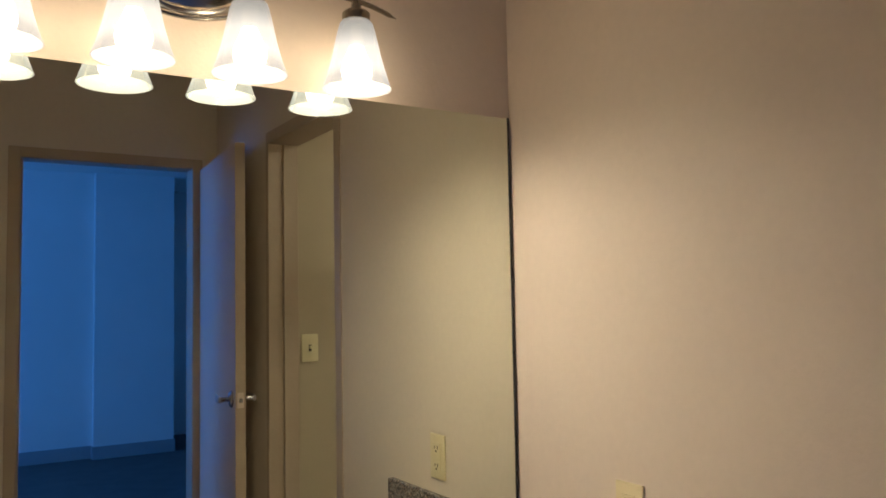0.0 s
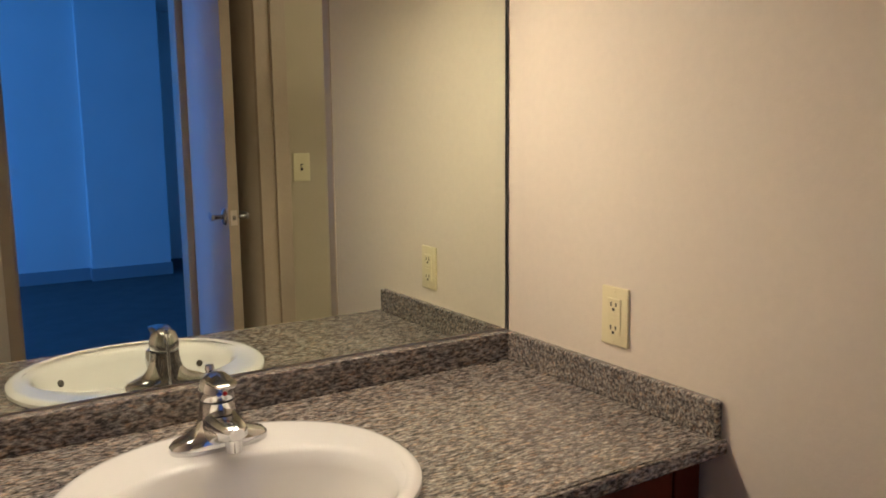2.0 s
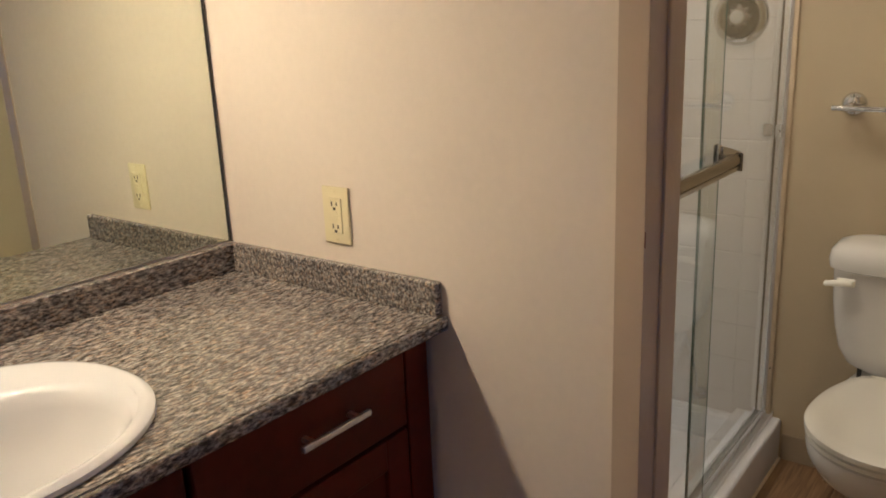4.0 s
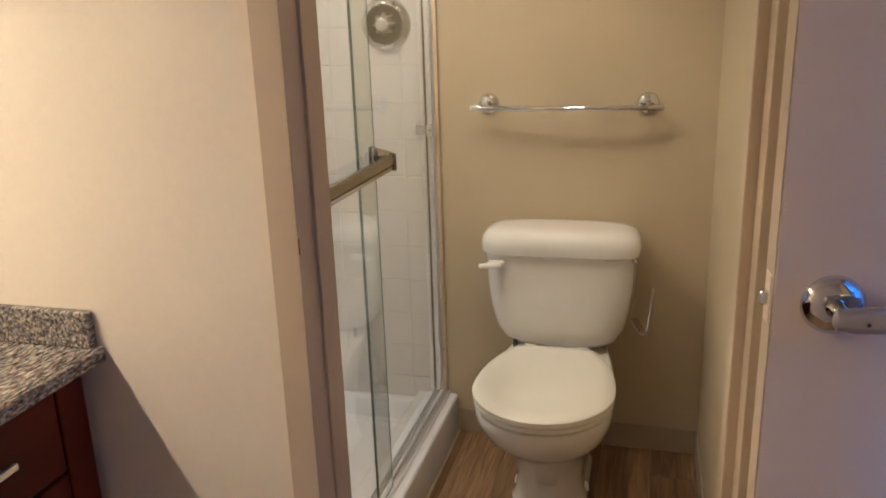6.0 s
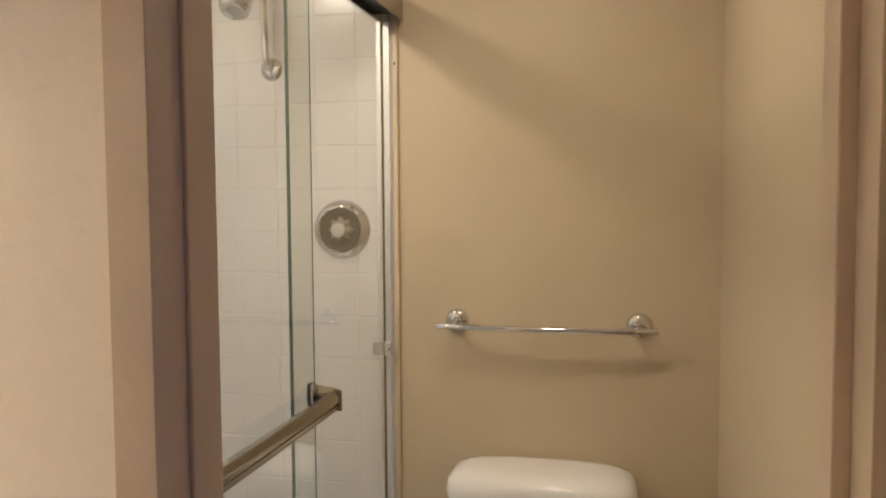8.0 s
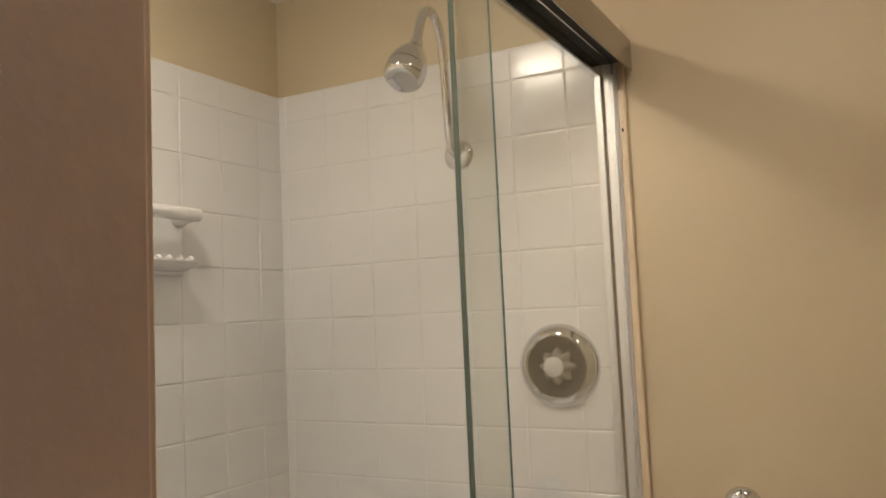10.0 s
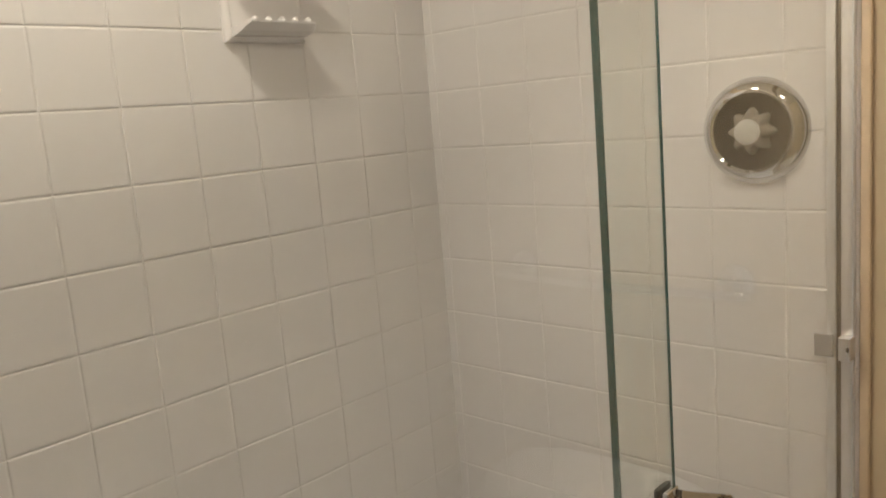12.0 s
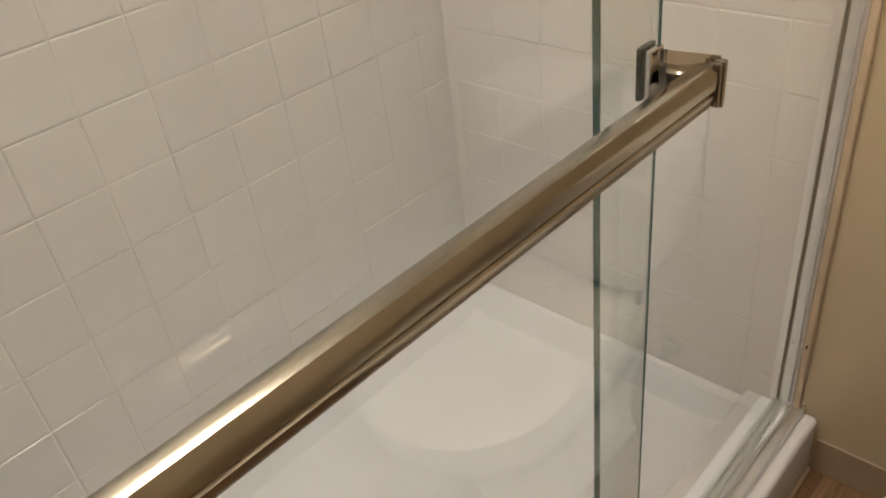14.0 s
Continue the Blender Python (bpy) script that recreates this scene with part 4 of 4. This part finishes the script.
def shower_head():
    t = thing("gooseneck_shower", "chrome shower head on a tall gooseneck arm", "shower head", (FAR_X - 0.008, 0.885, 1.777))
    part("escutcheon", lathe([(0, 0.010), (0.013, 0.010), (0.022, 0.008), (0.029, 0.004), (0.031, 0.0), (0, 0)], 36, pose(0, 0, 0, 0, -90, 0)), CHROME, t, smooth=True)
    path = arc([(-0.004, 0, 0.0), (-0.018, 0.0, 0.004), (-0.030, 0, 0.020), (-0.036, 0, 0.06), (-0.042, 0, 0.14), (-0.050, 0, 0.215), (-0.068, 0, 0.262), (-0.098, 0, 0.276), (-0.126, 0, 0.256), (-0.146, 0, 0.212), (-0.154, 0, 0.190)], 5)
    part("arm", tube(path, 0.0095, 18), CHROME, t, smooth=True)
    m = Matrix.Translation((-0.152, 0, 0.196)) @ pose(0, 0, 0, 0, 34, 0) @ Matrix.Diagonal((1.12, 1.12, 1.12, 1))
    body = part("head", lathe([(0, 0.0), (0.012, 0.0), (0.013, -0.012), (0.018, -0.020), (0.027, -0.036), (0.033, -0.054), (0.035, -0.066), (0.0345, -0.068)], 36, m), CHROME, t, smooth=True)
    part("ring", lathe([(0.0342, -0.0675), (0.0342, -0.070)], 36, m), DARK, body)
    part("spray_face", lathe([(0.035, -0.070), (0.0345, -0.084), (0.031, -0.092), (0.026, -0.096), (0.018, -0.093), (0.012, -0.092), (0, -0.094)], 36, m), CHROME, body, smooth=True)
    return t


shower_head()


def valve():
    t = thing("shower_valve", "round chrome shower valve with a smoky star-shaped knob", "shower valve", (FAR_X - 0.008, 0.689, 1.344))
    m = pose(0, 0, 0, 0, -90, 0)
    part("trim_ring", lathe([(0.0, 0.004), (0.058, 0.004), (0.0575, 0.019), (0.0610, 0.022), (0.066, 0.0205), (0.072, 0.013), (0.0785, 0.006), (0.080, 0.0), (0, 0)], 56, m), CHROME, t, smooth=True)
    dial = part("dial", lathe([(0, 0.010), (0.045, 0.011), (0.054, 0.016), (0.057, 0.018), (0.057, 0.004), (0, 0.004)], 48, m), mat("dial_grey", (0.03, 0.026, 0.022), 0.55, blotch=0.08, spec=0.2), t, "dark grey dial face", True)
    rings = []
    for z, r, k in ((0.010, 0.031, 0.16), (0.018, 0.030, 0.16), (0.027, 0.026, 0.12), (0.031, 0.021, 0.05)):
        rings.append([m @ Vector((r * (1 + k * math.cos(8 * a)) * math.cos(a), r * (1 + k * math.cos(8 * a)) * math.sin(a), z)) for a in [2 * math.pi * i / 96 for i in range(96)]])
    part("knob", loft(rings), mat("smoked_acrylic", (0.22, 0.20, 0.18), 0.2, blotch=0.1, blotch_scale=60), dial, "smoky star-shaped knob", True)
    part("knob_cap", lathe([(0, 0.039), (0.014, 0.038), (0.0185, 0.035), (0.019, 0.0305), (0, 0.0305)], 28, m), CLEAR, dial, smooth=True)
    return t


valve()


def soap_dish():
    x0, x1, z0, z1 = 1.934, 2.092, 1.549, 1.684
    t = thing("soap_dish", "white ceramic soap dish with a grab bar on the tiled wall", "soap dish", ((x0 + x1) / 2, TILE_Y, (z0 + z1) / 2))
    w, h = (x1 - x0) / 2, (z1 - z0) / 2
    plate = []
    for y, k in ((0.0, 0.0), (-0.006, 0.0), (-0.011, 0.003), (-0.013, 0.008), (-0.010, 0.013)):
        plate.append([Vector((sx * (w - k), y, sz * (h - k))) for sx, sz in ((-1, -1), (1, -1), (1, 1), (-1, 1))])
    part("back_plate", loft(plate), TILE, t)
    tray = []
    for y, low, top, hw in ((-0.008, -0.060, -0.043, w - 0.010), (-0.026, -0.058, -0.046, w - 0.008), (-0.044, -0.053, -0.044, w - 0.008), (-0.056, -0.046, -0.038, w - 0.011), (-0.061, -0.042, -0.038, w - 0.016)):
        tray.append([Vector((-hw, y, low)), Vector((hw, y, low)), Vector((hw, y, top)), Vector((-hw, y, top))])
    part("tray", loft(tray), TILE, t)
    for k in range(5):
        x = -0.052 + 0.026 * k
        part("tray_rib", tube([(x, -0.012, -0.043), (x, -0.040, -0.042), (x, -0.058, -0.036), (x, -0.062, -0.040)], [0.003, 0.0045, 0.0048, 0.002], 10), TILE, t, smooth=True)
    for s in (-1, 1):
        part("bar_arm", tube(arc([(s * (w - 0.016), -0.006, 0.046), (s * (w - 0.014), -0.03, 0.050), (s * (w - 0.013), -0.050, 0.050)], 4), [0.019] * 3 + [0.016] * 3 + [0.0135] * 3, 16), TILE, t, smooth=True)
    part("grab_bar", tube([(-w - 0.002, -0.052, 0.050), (-w + 0.003, -0.052, 0.050), (w - 0.003, -0.052, 0.050), (w + 0.002, -0.052, 0.050)], [0.008, 0.0130, 0.0130, 0.008], 18), TILE, t, smooth=True)
    return t


soap_dish()


def dome_light(x, y, lens):
    t = thing("ceiling_light", "small round lit ceiling light with a shallow frosted lens", "ceiling light", (x, y, LOW_CEIL), "ceiling lights")
    part("trim_ring", lathe([(0.0, 0.0), (0.100, 0.0), (0.099, -0.008), (0.092, -0.013), (0.080, -0.014), (0.0, -0.014)], 40), WHITE_PL, t, smooth=True)
    part("lens", lathe([(0.078, -0.0145), (0.070, -0.021), (0.050, -0.029), (0.025, -0.033), (0, -0.034)], 28), lens, t, "glowing frosted lens", True)
    return t


dome_light(*SHOWER_LAMP, DISC)
dome_light(*TOILET_LAMP, DISC_DIM)

# ---- bedroom window ----
win = thing("window_1", "white framed bedroom window in daylight", "window", (-2.80, -3.4, 0.55), kind="structure")
bm = box(-0.04, 0.04, -0.80, -0.75, 0, 1.8)
box(-0.04, 0.04, 0.75, 0.80, 0, 1.8, into=bm)
box(-0.04, 0.04, -0.75, 0.75, 0, 0.05, into=bm)
box(-0.04, 0.04, -0.75, 0.75, 1.75, 1.8, into=bm)
part("window_frame", bm, WHITE_PL, win)
g = part("pane", box(-0.003, 0.003, -0.75, 0.75, 0.05, 1.75), GLASS, win)
g.visible_shadow = False

# ---- planks of the floor ----
floor = tagged(new("floor_planks"), "brown wood-look vinyl plank floor", "floor", kind="structure")
plank_mesh = {}


def plank(x0, x1, y0, y1):
    key = (round(x1 - x0, 3), round(y1 - y0, 3))
    if key not in plank_mesh:
        bm = box(-(x1 - x0) / 2 + 0.0005, (x1 - x0) / 2 - 0.0005, -(y1 - y0) / 2 + 0.0005, (y1 - y0) / 2 - 0.0005, -0.004, 0.0, 0.0006, 1)
        me = bpy.data.meshes.new("plank")
        bm.to_mesh(me)
        bm.free()
        me.materials.append(PLANK)
        plank_mesh[key] = me
    ob = new("plank", plank_mesh[key])
    ob.location = ((x0 + x1) / 2, (y0 + y1) / 2, 0)
    ob.parent = floor


row = 0
y = BACK_Y - 0.1
while y < MIRROR_Y:
    y1 = y + 0.15
    xs, xe = LEFT_X, (FAR_X if (y1 > RIGHT_Y and y < 0.5) else INNER_X)
    x = xs - (row * 0.37) % 0.9
    while x < xe:
        a, b = max(x, xs), min(x + 0.9, xe)
        if b - a > 0.01:
            plank(a, b, y, y1)
        x += 0.9
    y = y1
    row += 1

# ---- shower tiles ----
tile_mesh = {}


def tile_wall(name, label, origin, turn, us, vs, holes=()):
    """Tiles between the joint lines us and vs, on a plane turned about z."""
    t = tagged(new(name), label, "tiled wall", kind="structure")
    t.location = origin
    t.rotation_euler = (0, 0, radians(turn))
    part("grout_bed", box(us[0], us[-1], 0.0014, 0.008, vs[0], vs[-1]), GROUT, t)
    for a, b in zip(us, us[1:]):
        for c, d in zip(vs, vs[1:]):
            key = (round(b - a, 4), round(d - c, 4))
            if key not in tile_mesh:
                w, h, g = (b - a) / 2 - 0.0008, (d - c) / 2 - 0.0008, 0.0036
                bm = loft([[Vector((sx * ww, yy, sz * hh)) for sx, sz in ((-1, -1), (1, -1), (1, 1), (-1, 1))] for yy, ww, hh in ((0.003, w, h), (0.0016, w, h), (0.0009, w - 0.0004, h - 0.0004), (0.0004, w - 0.0012, h - 0.0012), (0.00012, w - 0.0023, h - 0.0023), (0.0, w - g, h - g))])
                me = bpy.data.meshes.new("tile")
                for f in bm.faces:
                    f.smooth = False
                bm.to_mesh(me)
                bm.free()
                me.materials.append(TILE)
                tile_mesh[key] = me
            ob = new("tile", tile_mesh[key])
            ob.location = ((a + b) / 2, 0, (c + d) / 2)
            tilt = random.Random(round(a * 991 + c * 577 + turn, 3))
            ob.rotation_euler = (radians(tilt.uniform(-0.25, 0.25)), 0, radians(tilt.uniform(-0.25, 0.25)))
            ob.parent = t
    return t


def joints(lo, hi, anchor):
    k = math.ceil((lo - anchor) / PITCH + 0.12)
    out = [lo]
    while anchor + k * PITCH < hi - 0.012:
        out.append(anchor + k * PITCH)
        k += 1
    return out + [hi]


ROWS_Z = joints(0.1145, 1.979, 1.339)
tile_wall("tiles_long_wall", "square off-white glazed tiles on the long shower wall", (0, TILE_Y, 0), 0, joints(INNER_X + 0.005, FAR_X - 0.0045, 1.748), ROWS_Z)
tile_wall("tiles_valve_wall", "square off-white glazed tiles on the valve wall", (FAR_X - 0.008, 0, 0), -90, [-v for v in reversed(joints(0.5415, TILE_Y + 0.003, 0.761))], ROWS_Z)
tile_wall("tiles_near_wall", "square off-white glazed tiles on the near end wall", (INNER_X + 0.008, 0, 0), 90, joints(0.5415, TILE_Y + 0.003, 0.761), ROWS_Z)
